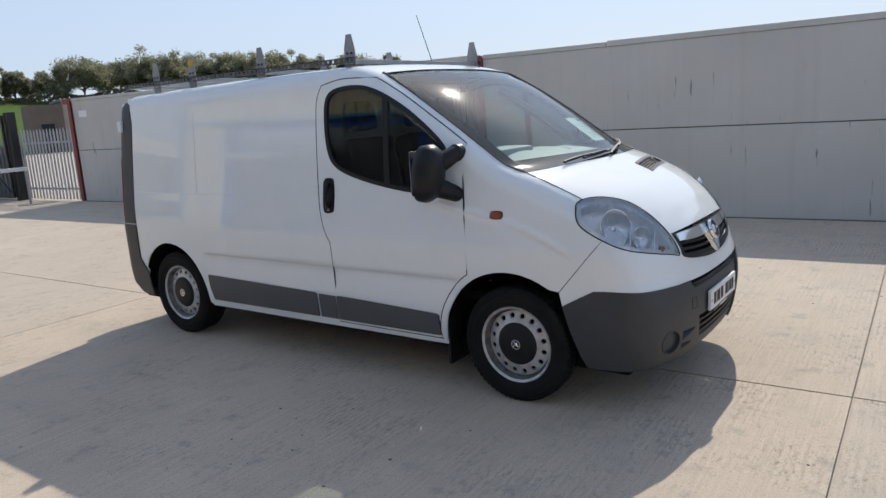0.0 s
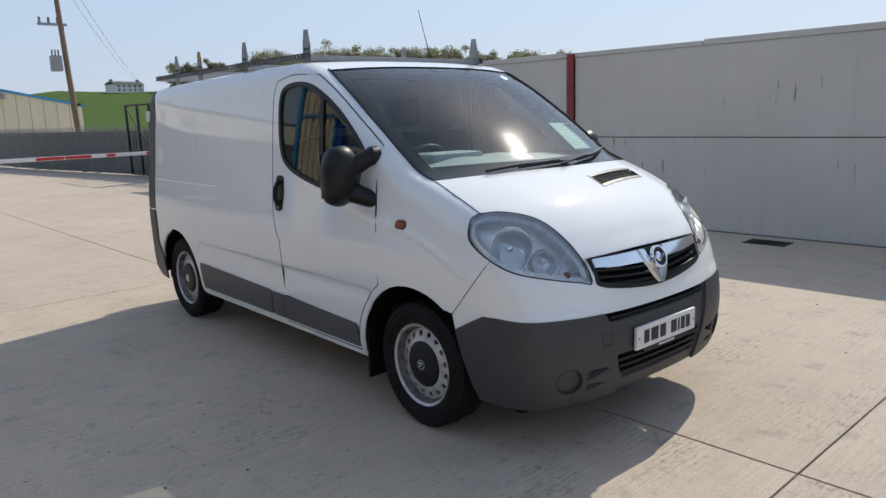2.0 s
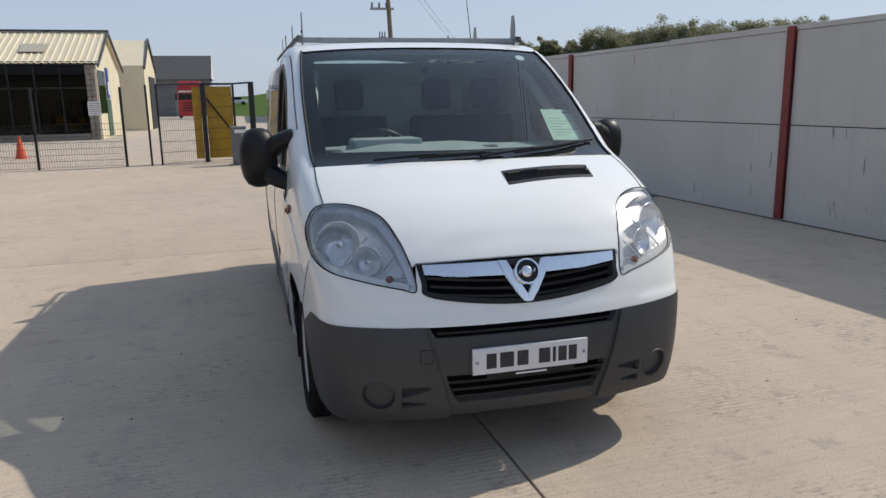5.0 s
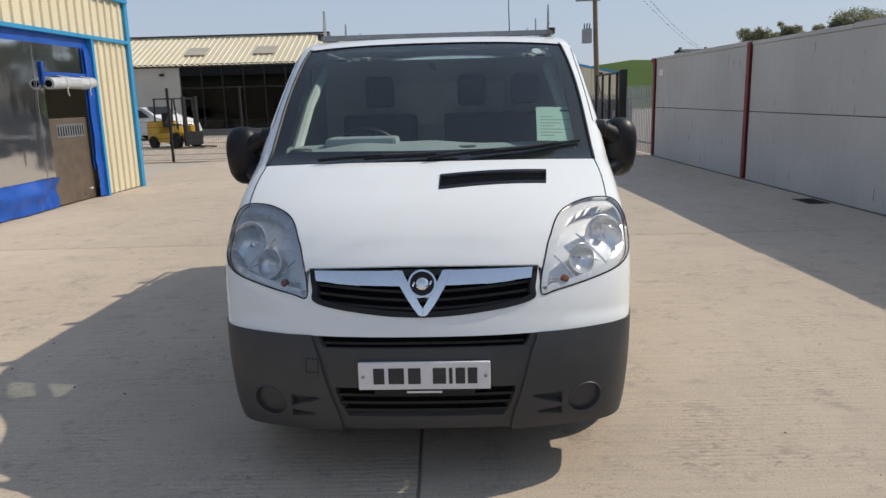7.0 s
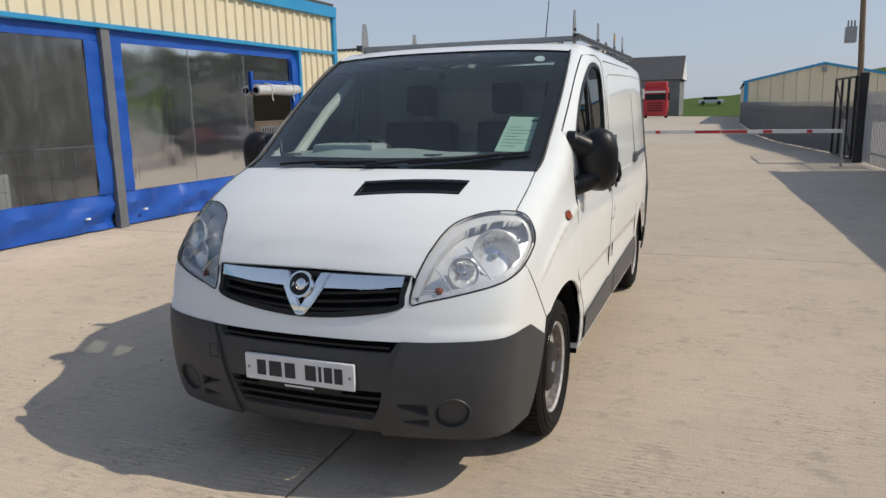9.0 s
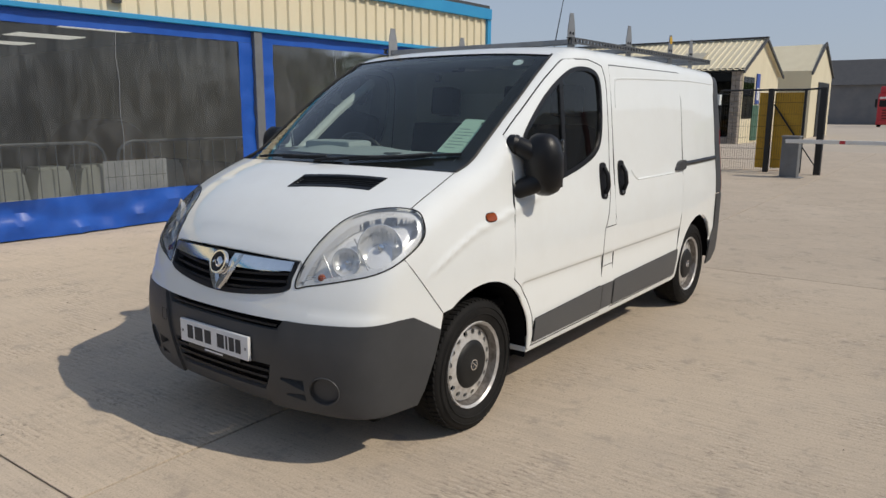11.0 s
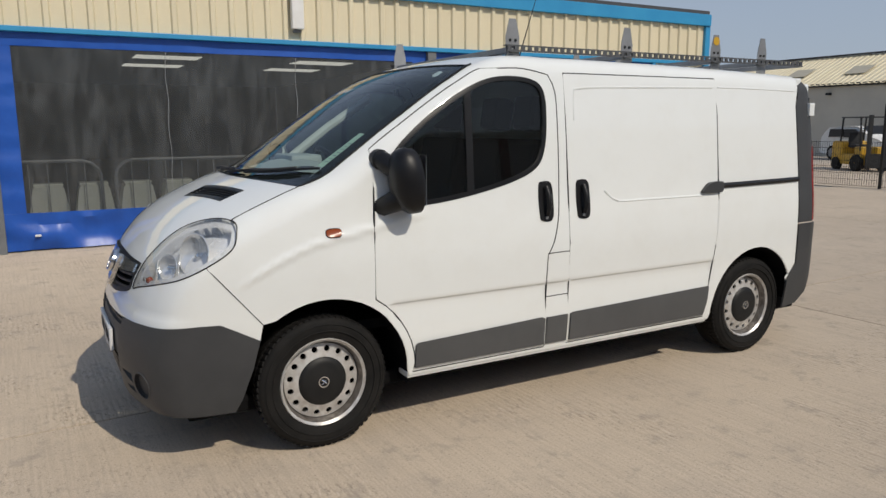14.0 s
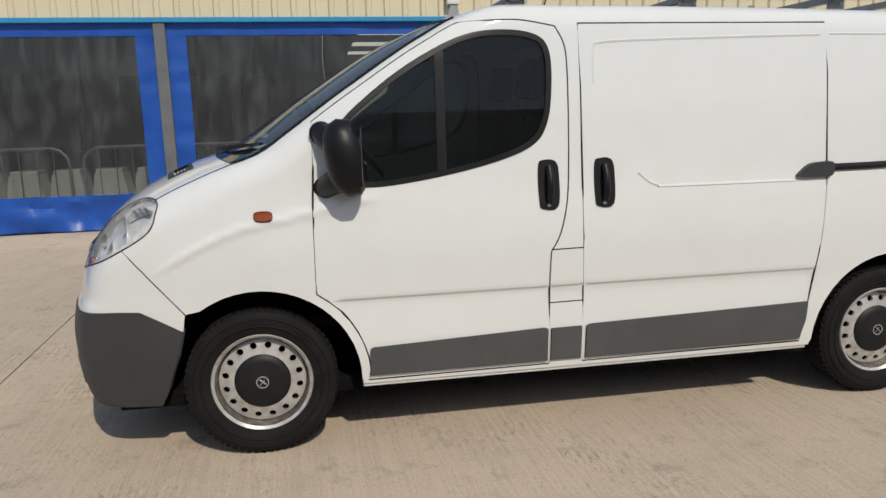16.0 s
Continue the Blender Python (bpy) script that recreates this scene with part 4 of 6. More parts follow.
def build_trees():
    spots = [(158.3, 150, 5.6, 2.6), (156.4, 152, 5.2, 1.7), (155.6, 156, 5.0, 1.9), (154.0, 150, 5.2, 2.5), (152.2, 147, 7.2, 3.4), (150.6, 154, 6.6, 2.9), (149.0, 149, 7.4, 3.4), (147.3, 146, 7.6, 3.3), (145.7, 152, 7.2, 3.2), (144.2, 148, 7.0, 3.0), (142.7, 150, 7.2, 3.2), (141.0, 147, 7.5, 3.3), (139.5, 152, 7.0, 2.9), (138.0, 149, 6.8, 2.6), (135.6, 150, 6.5, 2.9), (133.0, 151, 6.2, 2.8), (130.4, 150, 5.5, 2.6)]
    for i, (a, d, h, r) in enumerate(spots):
        a = radians(a)
        build_tree(2.5 + d * math.cos(a), -1 + d * math.sin(a), 7.0, h * (1.04 if d > 151 else 0.96), r * 1.36, i + 5)
    hedge = thing("hedge", "low dark hedge along the field edge", "hedge", pose(-139, 64, 7.2), kind="stuff")
    rnd = random.Random(2)
    vs, fs = [], []
    for j in range(5200):
        u = rnd.random()
        p = Vector((3.0 - 0.0 + 45 * u * 0.75, -14 + 62 * u, rnd.uniform(-0.2, 1.1 + 0.5 * math.sin(u * 40))))
        n = Vector((rnd.gauss(0, 1), rnd.gauss(0, 1), rnd.gauss(0, 1))).normalized()
        q = n.orthogonal().normalized() * 0.25
        w = n.cross(q)
        o = len(vs)
        vs += [p + q, p + w, p - q, p - w]
        fs.append((o, o + 1, o + 2, o + 3))
    part("leaves", Shape().add(vs, fs), M_LEAF, hedge)


def build_forklift():
    f = thing("forklift", "yellow and black forklift truck behind the mesh fence", "forklift", pose(-23.6, -10.75, -0.015, 0, 0, 60) @ Matrix.Scale(0.87, 4))
    part("chassis", Shape().box((-1.0, -0.5, 0.25), (0.9, 0.5, 0.65), None, 0.05), M_YELLOW, f)
    part("counterweight", Shape().box((-1.25, -0.52, 0.3), (-0.45, 0.52, 1.15), None, 0.10), M_YELLOW, f)
    part("cowl", Shape().box((0.3, -0.45, 0.6), (0.8, 0.45, 0.95), None, 0.08), M_YELLOW, f)
    part("seat", Shape().box((-0.45, -0.28, 0.9), (0.1, 0.28, 1.02), None, 0.05).box((-0.52, -0.26, 1.0), (-0.40, 0.26, 1.5), None, 0.05), M_SEAT, f)
    for x, y in ((-0.75, -0.45), (-0.75, 0.45), (0.75, -0.45), (0.75, 0.45)):
        part("guard_post", Shape().tube([(x, y, 0.8), (x * 0.85, y, 2.05)], 0.035, 8), M_BLACKS, f)
    part("roof_guard", Shape().box((-0.7, -0.5, 2.05), (0.68, 0.5, 2.10), None, 0.01), M_BLACKS, f)
    for y in (-0.3, 0.3):
        part("mast_rail", Shape().box((0.98, y - 0.06, 0.1), (1.12, y + 0.06, 2.15)), M_BLACKS, f)
        part("fork", Shape().box((1.15, y - 0.05, 0.05), (2.1, y + 0.05, 0.10)), M_BLACKS, f)
    part("carriage", Shape().box((1.12, -0.45, 0.15), (1.18, 0.45, 0.7)), M_BLACKS, f)
    for x, r in ((0.65, 0.33), (-0.8, 0.26)):
        for y in (-0.5, 0.5):
            part("wheel", Shape().lathe([(0.02, -0.09), (r * 0.55, -0.10), (r * 0.95, -0.1), (r, -0.05), (r, 0.05), (r * 0.95, 0.1), (0.02, 0.1)], 24, pose(x, y, r)), M_RUBBER, f, smooth=True)
    c = thing("traffic_cone", "orange traffic cone on the forecourt", "cone", pose(-21.6, -7.75, -0.015))
    o = worn("orange plastic", (0.65, 0.09, 0.03), (0.55, 0.08, 0.03), 6, 0.5)
    part("cone", Shape().lathe([(0.16, 0), (0.03, 0.68), (0.0, 0.68)], 20, pose(0, 0, 0.03, 90)), o, c)
    part("foot", Shape().box((-0.2, -0.2, 0), (0.2, 0.2, 0.03), None, 0.01), o, c)


def build_parked(x, y, rz, mat, label, high):
    c = thing("parked_car", label, "car", pose(x, y, -0.015, 0, 0, rz), group="cars by the showroom")
    prof = curve_through([(-2.08, 0.30), (-2.14, 0.62), (-2.10, 1.0), (-1.85, high - 0.12), (-1.5, high), (-0.2, high + 0.03), (0.35, high - 0.06), (1.02, 1.06), (1.55, 0.95), (1.95, 0.78), (2.08, 0.55), (2.05, 0.28), (1.0, 0.24), (-1.0, 0.24)], 3, True)
    vs, fs, n = [], [], len(prof)
    rings = [(-0.80, 0.93), (-0.855, 0.985), (-0.86, 1.0), (0.86, 1.0), (0.855, 0.985), (0.80, 0.93)]
    for yy, k in rings:
        vs += [(p[0] * k, yy * (1 - 0.16 * max(0, p[1] - 0.95) / (high - 0.95)), 0.25 + (p[1] - 0.25) * (k if p[1] > 0.6 else 1)) for p in prof]
    fs = [(i * n + j, i * n + (j + 1) % n, (i + 1) * n + (j + 1) % n, (i + 1) * n + j) for i in range(5) for j in range(n)] + [tuple(range(n))[::-1], tuple(5 * n + j for j in range(n))]
    part("body", Shape().add(vs, fs), mat, c, smooth=True)
    for s in (-1, 1):
        for a, b in ((-1.55, -0.62), (-0.54, 0.62)):
            side = [(a - 0.05, 1.0), (a + 0.04, high - 0.10), (min(b, 0.12), high - 0.10), (b, 1.03)]
            part("window", Shape().prism(side, s * 0.80, s * 0.868), M_BLACK, c)
        part("headlamp", Shape().box((1.66, s * 0.52 - 0.14, 0.66), (1.98, s * 0.52 + 0.14, 0.82), None, 0.05), M_LAMPSIDE, c)
        part("door_line", Shape().box((-0.585, s * 0.861 - 0.004, 0.35), (-0.575, s * 0.861 + 0.004, 1.0)), M_BLACK, c)
        for px in (-1.30, 1.30):
            w = part("wheel", Shape().lathe([(0.02, -0.1), (0.2, -0.1), (0.31, -0.09), (0.32, 0), (0.31, 0.09), (0.2, 0.1), (0.02, 0.1)], 20, pose(px, s * 0.79, 0.32)), M_RUBBER, c, smooth=True)
            part("hub", Shape().lathe([(0.0, 0.01 * s), (0.16, 0.01 * s), (0.19, 0.0)], 16, pose(px, s * 0.895, 0.32)), M_GALV, w)
    part("windscreen", Shape().box((-0.42, -0.66, -0.012), (0.42, 0.66, 0.012), pose(0.70, 0, (high + 1.06) / 2 - 0.02, 0, 39), 0.01), M_BLACK, c)
    part("bumper", Shape().box((1.86, -0.78, 0.26), (2.12, 0.78, 0.52), None, 0.07), M_BLACKP, c)
    part("grille", Shape().box((2.00, -0.34, 0.56), (2.075, 0.34, 0.68), None, 0.02), M_BLACK, c)


def build_debris():
    """Small dark crumbs lying on the concrete."""
    rnd = random.Random(8)
    s = Shape()
    for k in range(70):
        x, y = rnd.uniform(-1.4, 1.6), rnd.gauss(-2.3, 0.7)
        if k > 40:
            x, y = rnd.uniform(-1, 4), rnd.uniform(1.5, 4.0)
        r = rnd.uniform(0.002, 0.007)
        s.box((x - r, y - r * 0.7, 0.0), (x + r, y + r * 0.7, r * 0.6))
    d = part("debris", s, M_JOINT)
    tagged(d, "small dark crumbs of grit scattered on the concrete", "grit", kind="stuff")



# ---- the van's skin ----
def curve_through(pts, n=8, closed=False):
    """Smooth (Catmull-Rom) line through a few points of any dimension."""
    p = [np.array(q, float) for q in pts]
    m, out = len(p), []
    for i in range(m if closed else m - 1):
        if closed:
            a, b, c, d = p[i - 1], p[i], p[(i + 1) % m], p[(i + 2) % m]
        else:
            a, b, c, d = p[max(i - 1, 0)], p[i], p[i + 1], p[min(i + 2, m - 1)]
        for k in range(n):
            t = k / n
            out.append(0.5 * (2 * b + (c - a) * t + (2 * a - 5 * b + 4 * c - d) * t * t + (3 * b - a - 3 * c + d) * t ** 3))
    if not closed:
        out.append(p[-1])
    return np.array(out)


def table(pairs):
    c = curve_through(pairs, 12)
    o = np.argsort(c[:, 0])
    return c[o, 0], c[o, 1]


# centre line of bonnet, windscreen and roof; outline of nose; half width against height
TOP = table([(-4.2, 1.90), (-3.6, 1.935), (-2.6, 1.965), (-1.6, 1.98), (-1.15, 1.972), (-0.92, 1.935), (-0.62, 1.815), (-0.26, 1.60), (0.0, 1.425), (0.14, 1.335), (0.34, 1.262), (0.55, 1.16), (0.70, 1.045), (0.79, 0.93), (0.86, 0.75), (0.95, 0.4)])
NOSE = table([(0.1, 0.70), (0.22, 0.80), (0.30, 0.85), (0.45, 0.878), (0.60, 0.882), (0.70, 0.872), (0.735, 0.853), (0.80, 0.842), (0.90, 0.815), (1.00, 0.765), (1.2, 0.6), (2.2, -0.5)])
SIDE = table([(0.1, 0.87), (0.3, 0.915), (0.5, 0.934), (0.70, 0.940), (0.9, 0.943), (1.05, 0.932), (1.2, 0.912), (1.5, 0.885), (1.85, 0.848), (2.1, 0.81)])

SHOULDER = table([(-1.0, 1.15), (-0.60, 1.145), (-0.26, 1.085), (0.02, 1.03), (0.22, 0.95), (0.40, 0.85)])


def smooth_max(a, b, k):
    h = np.maximum(k - np.abs(a - b), 0) / k
    return np.maximum(a, b) + h * h * k * 0.25


def hull(x, y, z):
    """Signed measure of the van's outer skin: below zero inside."""
    a = np.abs(y)
    bow = (a / 0.8) ** 2.4
    lean = np.interp(x, [-1.3, -0.8, 0.1, 0.5, 0.9], [0.05, 0.17, 0.20, 0.17, 0.12])
    top = (z - np.interp(x + lean * bow, *TOP) + np.interp(x, [-1.4, -0.9], [0.035, 0.0]) * bow) * 0.85
    taper = 0.095 * np.clip((x + 0.35) / 1.05, 0, 2) ** 2 + 0.03 * np.clip((-2.9 - x) / 0.9, 0, 2) ** 2
    ledge = 0.011 * np.clip((0.704 - z) / 0.012, 0, 1) * np.clip((z - 0.50) / 0.15, 0, 1) * np.clip((-0.33 - x) / 0.05, 0, 1) * np.clip((x + 2.68) / 0.05, 0, 1)
    line = np.interp(x, *SHOULDER)
    ridge = 0.009 * np.exp(-((z - line) / 0.020) ** 2) * np.clip((x + 0.62) / 0.15, 0, 1) * np.clip((0.42 - x) / 0.12, 0, 1)
    side = a - np.interp(z, *SIDE) + taper + ledge - ridge
    front = (x - np.interp(z, *NOSE) + 0.20 * (a / 0.9) ** 2.8) * 0.9
    rear = -3.86 - x + 0.10 * np.clip((z - 0.95) / 1.0, 0, 1) ** 2 + 0.10 * (a / 0.9) ** 4
    g = smooth_max(smooth_max(side, top, 0.09), rear, 0.10)
    return smooth_max(g, front, 0.10)


def solve_skin(way, p, q):
    """Points on the skin: way 0 looks along x from the front (p=y, q=z), 1 from +y (p=x, q=z), 2 from above (p=x, q=y)."""
    p, q = np.array(p, float), np.array(q, float)
    lo, hi = {0: (-0.6, 1.3), 1: (0.0, 1.3), 2: (0.5, 2.3)}[way]
    lo, hi = np.full(p.shape, lo), np.full(p.shape, hi)
    for _ in range(32):
        m = (lo + hi) / 2
        v = hull(m, p, q) if way == 0 else hull(p, m, q) if way == 1 else hull(p, q, m)
        lo, hi = np.where(v < 0, m, lo), np.where(v < 0, hi, m)
    m = (lo + hi) / 2
    return np.stack((m, p, q) if way == 0 else (p, m, q) if way == 1 else (p, q, m), -1)


def skin_normal(v):
    e, x, y, z = 0.004, v[:, 0], v[:, 1], v[:, 2]
    g = np.stack([hull(x + e, y, z) - hull(x - e, y, z), hull(x, y + e, z) - hull(x, y - e, z), hull(x, y, z + e) - hull(x, y, z - e)], -1)
    return g / np.maximum(np.linalg.norm(g, axis=1)[:, None], 1e-9)


R2 = math.sqrt(0.5)


def solve_corner(p, q):
    """Skin seen from the front corner at 45 degrees: p runs across, q is height."""
    p, q = np.array(p, float), np.array(q, float)
    lo, hi = np.full(p.shape, 0.0), np.full(p.shape, 1.6)
    for _ in range(32):
        m = (lo + hi) / 2
        v = hull((m - p) * R2, (m + p) * R2, q)
        lo, hi = np.where(v < 0, m, lo), np.where(v < 0, hi, m)
    m = (lo + hi) / 2
    return np.stack(((m - p) * R2, (m + p) * R2, q), -1)


def on_skin(way, uv):
    uv = np.array(uv, float)
    return solve_corner(uv[:, 0], uv[:, 1]) if way == 3 else solve_skin(way, uv[:, 0], uv[:, 1])


def flat(way, v):
    """Back to the two coordinates of a way of looking."""
    v = np.array(v, float)
    return {0: v[:, 1:3], 1: v[:, [0, 2]], 2: v[:, 0:2], 3: np.stack(((v[:, 1] - v[:, 0]) * R2, v[:, 2]), -1)}[way]


def inside(poly, p):
    x, y, r = p[:, 0], p[:, 1], np.zeros(len(p), bool)
    for (xa, ya), (xb, yb) in zip(poly, np.roll(poly, -1, 0)):
        c = ((ya > y) != (yb > y)) & (x < (xb - xa) * (y - ya) / ((yb - ya) or 1e-12) + xa)
        r ^= c
    return r


def dense(poly, step):
    out = []
    for a, b in zip(poly, np.roll(poly, -1, 0)):
        k = max(1, int(np.ceil(np.linalg.norm(b - a) / step)))
        out += [a + (b - a) * i / k for i in range(k)]
    return np.array(out)


def grown(poly, d):
    """An outline moved outwards by d (inwards if below zero)."""
    poly = np.array(poly, float)
    area = np.sum(poly[:, 0] * np.roll(poly[:, 1], -1) - np.roll(poly[:, 0], -1) * poly[:, 1])
    t = np.roll(poly, -1, 0) - np.roll(poly, 1, 0)
    t /= np.maximum(np.linalg.norm(t, axis=1)[:, None], 1e-9)
    n = np.stack((t[:, 1], -t[:, 0]), -1) * (1 if area > 0 else -1)
    return poly + n * d


def skin_patch(way, outline, holes=(), off=0.0, step=0.035, depth=0.012, side=1):
    """A panel of the skin: cut out along outline and holes, lifted by off, with a turned-in rim."""
    from mathutils import geometry
    loops = [dense(np.array(o, float), step * 0.7) for o in (outline, *holes)]
    pts, edges = [], []
    for l in loops:
        o = len(pts)
        pts += list(l)
        edges += [(o + i, o + (i + 1) % len(l)) for i in range(len(l))]
    lo, hi = loops[0].min(0), loops[0].max(0)
    gx, gy = np.meshgrid(np.arange(lo[0], hi[0], step) + step / 2, np.arange(lo[1], hi[1], step) + step / 2)
    g = np.stack((gx.ravel(), gy.ravel()), -1)
    ok = inside(loops[0], g)
    for h in loops[1:]:
        ok &= ~inside(h, g)
    g = g[ok]
    if way == 1:
        row = np.arange(lo[0], hi[0], step)
        extra = np.array([(x, z) for z in (0.690, 0.698, 0.706) for x in row])
        ok = inside(loops[0], extra)
        for h in loops[1:]:
            ok &= ~inside(h, extra)
        g = np.vstack((extra[ok], g[np.abs(g[:, 1] - 0.698) > 0.02]))
    b = np.array(pts)
    if len(g):
        near = np.min(((g[:, None, :] - b[None, :, :]) ** 2).sum(-1), 1) > (0.4 * step) ** 2
        pts += list(g[near])
    r = geometry.delaunay_2d_cdt([Vector(q) for q in pts], edges, [], 0, 1e-6)
    p2, tris = np.array([tuple(q) for q in r[0]]), [list(f) for f in r[2]]
    cen = np.array([p2[f].mean(0) for f in tris])
    ok = inside(loops[0], cen)
    for h in loops[1:]:
        ok &= ~inside(h, cen)
    tris = [f for f, k in zip(tris, ok) if k]
    v = on_skin(way, p2)
    n = skin_normal(v)
    v = v + n * off
    out = []
    for f in tris:
        a, c, d = v[f[0]], v[f[1]], v[f[2]]
        out.append(f if np.cross(c - a, d - a) @ n[f[0]] > 0 else f[::-1])
    count = {}
    for f in out:
        for i in range(3):
            e = (f[i], f[(i + 1) % 3])
            count[tuple(sorted(e))] = (count.get(tuple(sorted(e)), (0, e))[0] + 1, e)
    verts, norms, faces = [*v], [*n], [tuple(f) for f in out]
    made = {}
    for k, (c, (i, j)) in count.items():
        if c == 1 and depth:
            for q in (i, j):
                if q not in made:
                    made[q] = len(verts)
                    verts += [v[q], v[q] - n[q] * depth]
                    norms += [n[q], n[q]]
            a, b2 = made[i], made[j]
            faces.append((b2, a, a + 1, b2 + 1))
    verts, norms = np.array(verts), np.array(norms)
    if side < 0:
        verts, norms = verts * (1, -1, 1), norms * (1, -1, 1)
        faces = [f[::-1] for f in faces]
    return Shape().add(verts, faces), norms


def panel(name, way, outline, mat, parent, label="", **kw):
    s, n = skin_patch(way, outline, **kw)
    return part(name, s, mat, parent, label, normals=n)


def seam(way, line, side=1, r=0.0022, off=0.0):
    v = on_skin(way, line)
    v = v + skin_normal(v) * off
    return Shape().tube([tuple(q) for q in v * (1, side, 1)], r, 5)


def ring(cx, cy, r, n=28):
    return [(cx + r * math.cos(2 * math.pi * k / n), cy + r * math.sin(2 * math.pi * k / n)) for k in range(n)]


def arc(cx, cz, r, a, b, n=16):
    return [(cx + r * math.cos(radians(t)), cz + r * math.sin(radians(t))) for t in np.linspace(a, b, n)]


# edge lines of the skin, seen from above (x, y)
SCREEN_EDGE = curve_through([(0.05, 0.795), (-0.10, 0.80), (-0.49, 0.79), (-0.78, 0.765), (-0.93, 0.745)], 8)
ROOF_EDGE = curve_through([(-0.93, 0.745), (-1.15, 0.755), (-1.6, 0.77), (-3.3, 0.775), (-3.55, 0.768)], 10)
BONNET_EDGE = curve_through([(0.385, 0.795), (0.22, 0.802), (0.05, 0.795)], 8)
LAMP3 = np.array([(0.36, 0.80, 1.150), (0.365, 0.855, 1.10), (0.40, 0.878, 1.03), (0.51, 0.862, 0.958), (0.615, 0.81, 0.906), (0.705, 0.68, 0.868), (0.765, 0.54, 0.838), (0.782, 0.472, 0.828), (0.742, 0.482, 0.92), (0.655, 0.52, 1.03), (0.545, 0.575, 1.115), (0.44, 0.69, 1.155)])
GRILLE = curve_through([(0.462, 0.932), (0.448, 0.86), (0.43, 0.805), (0.23, 0.768), (0.0, 0.752), (-0.23, 0.768), (-0.43, 0.805), (-0.448, 0.86), (-0.462, 0.932)], 5)


def to_side(xy):
    return flat(1, solve_skin(2, xy[:, 0], xy[:, 1]))


WING = np.linspace(0, 1, 9)[:, None]


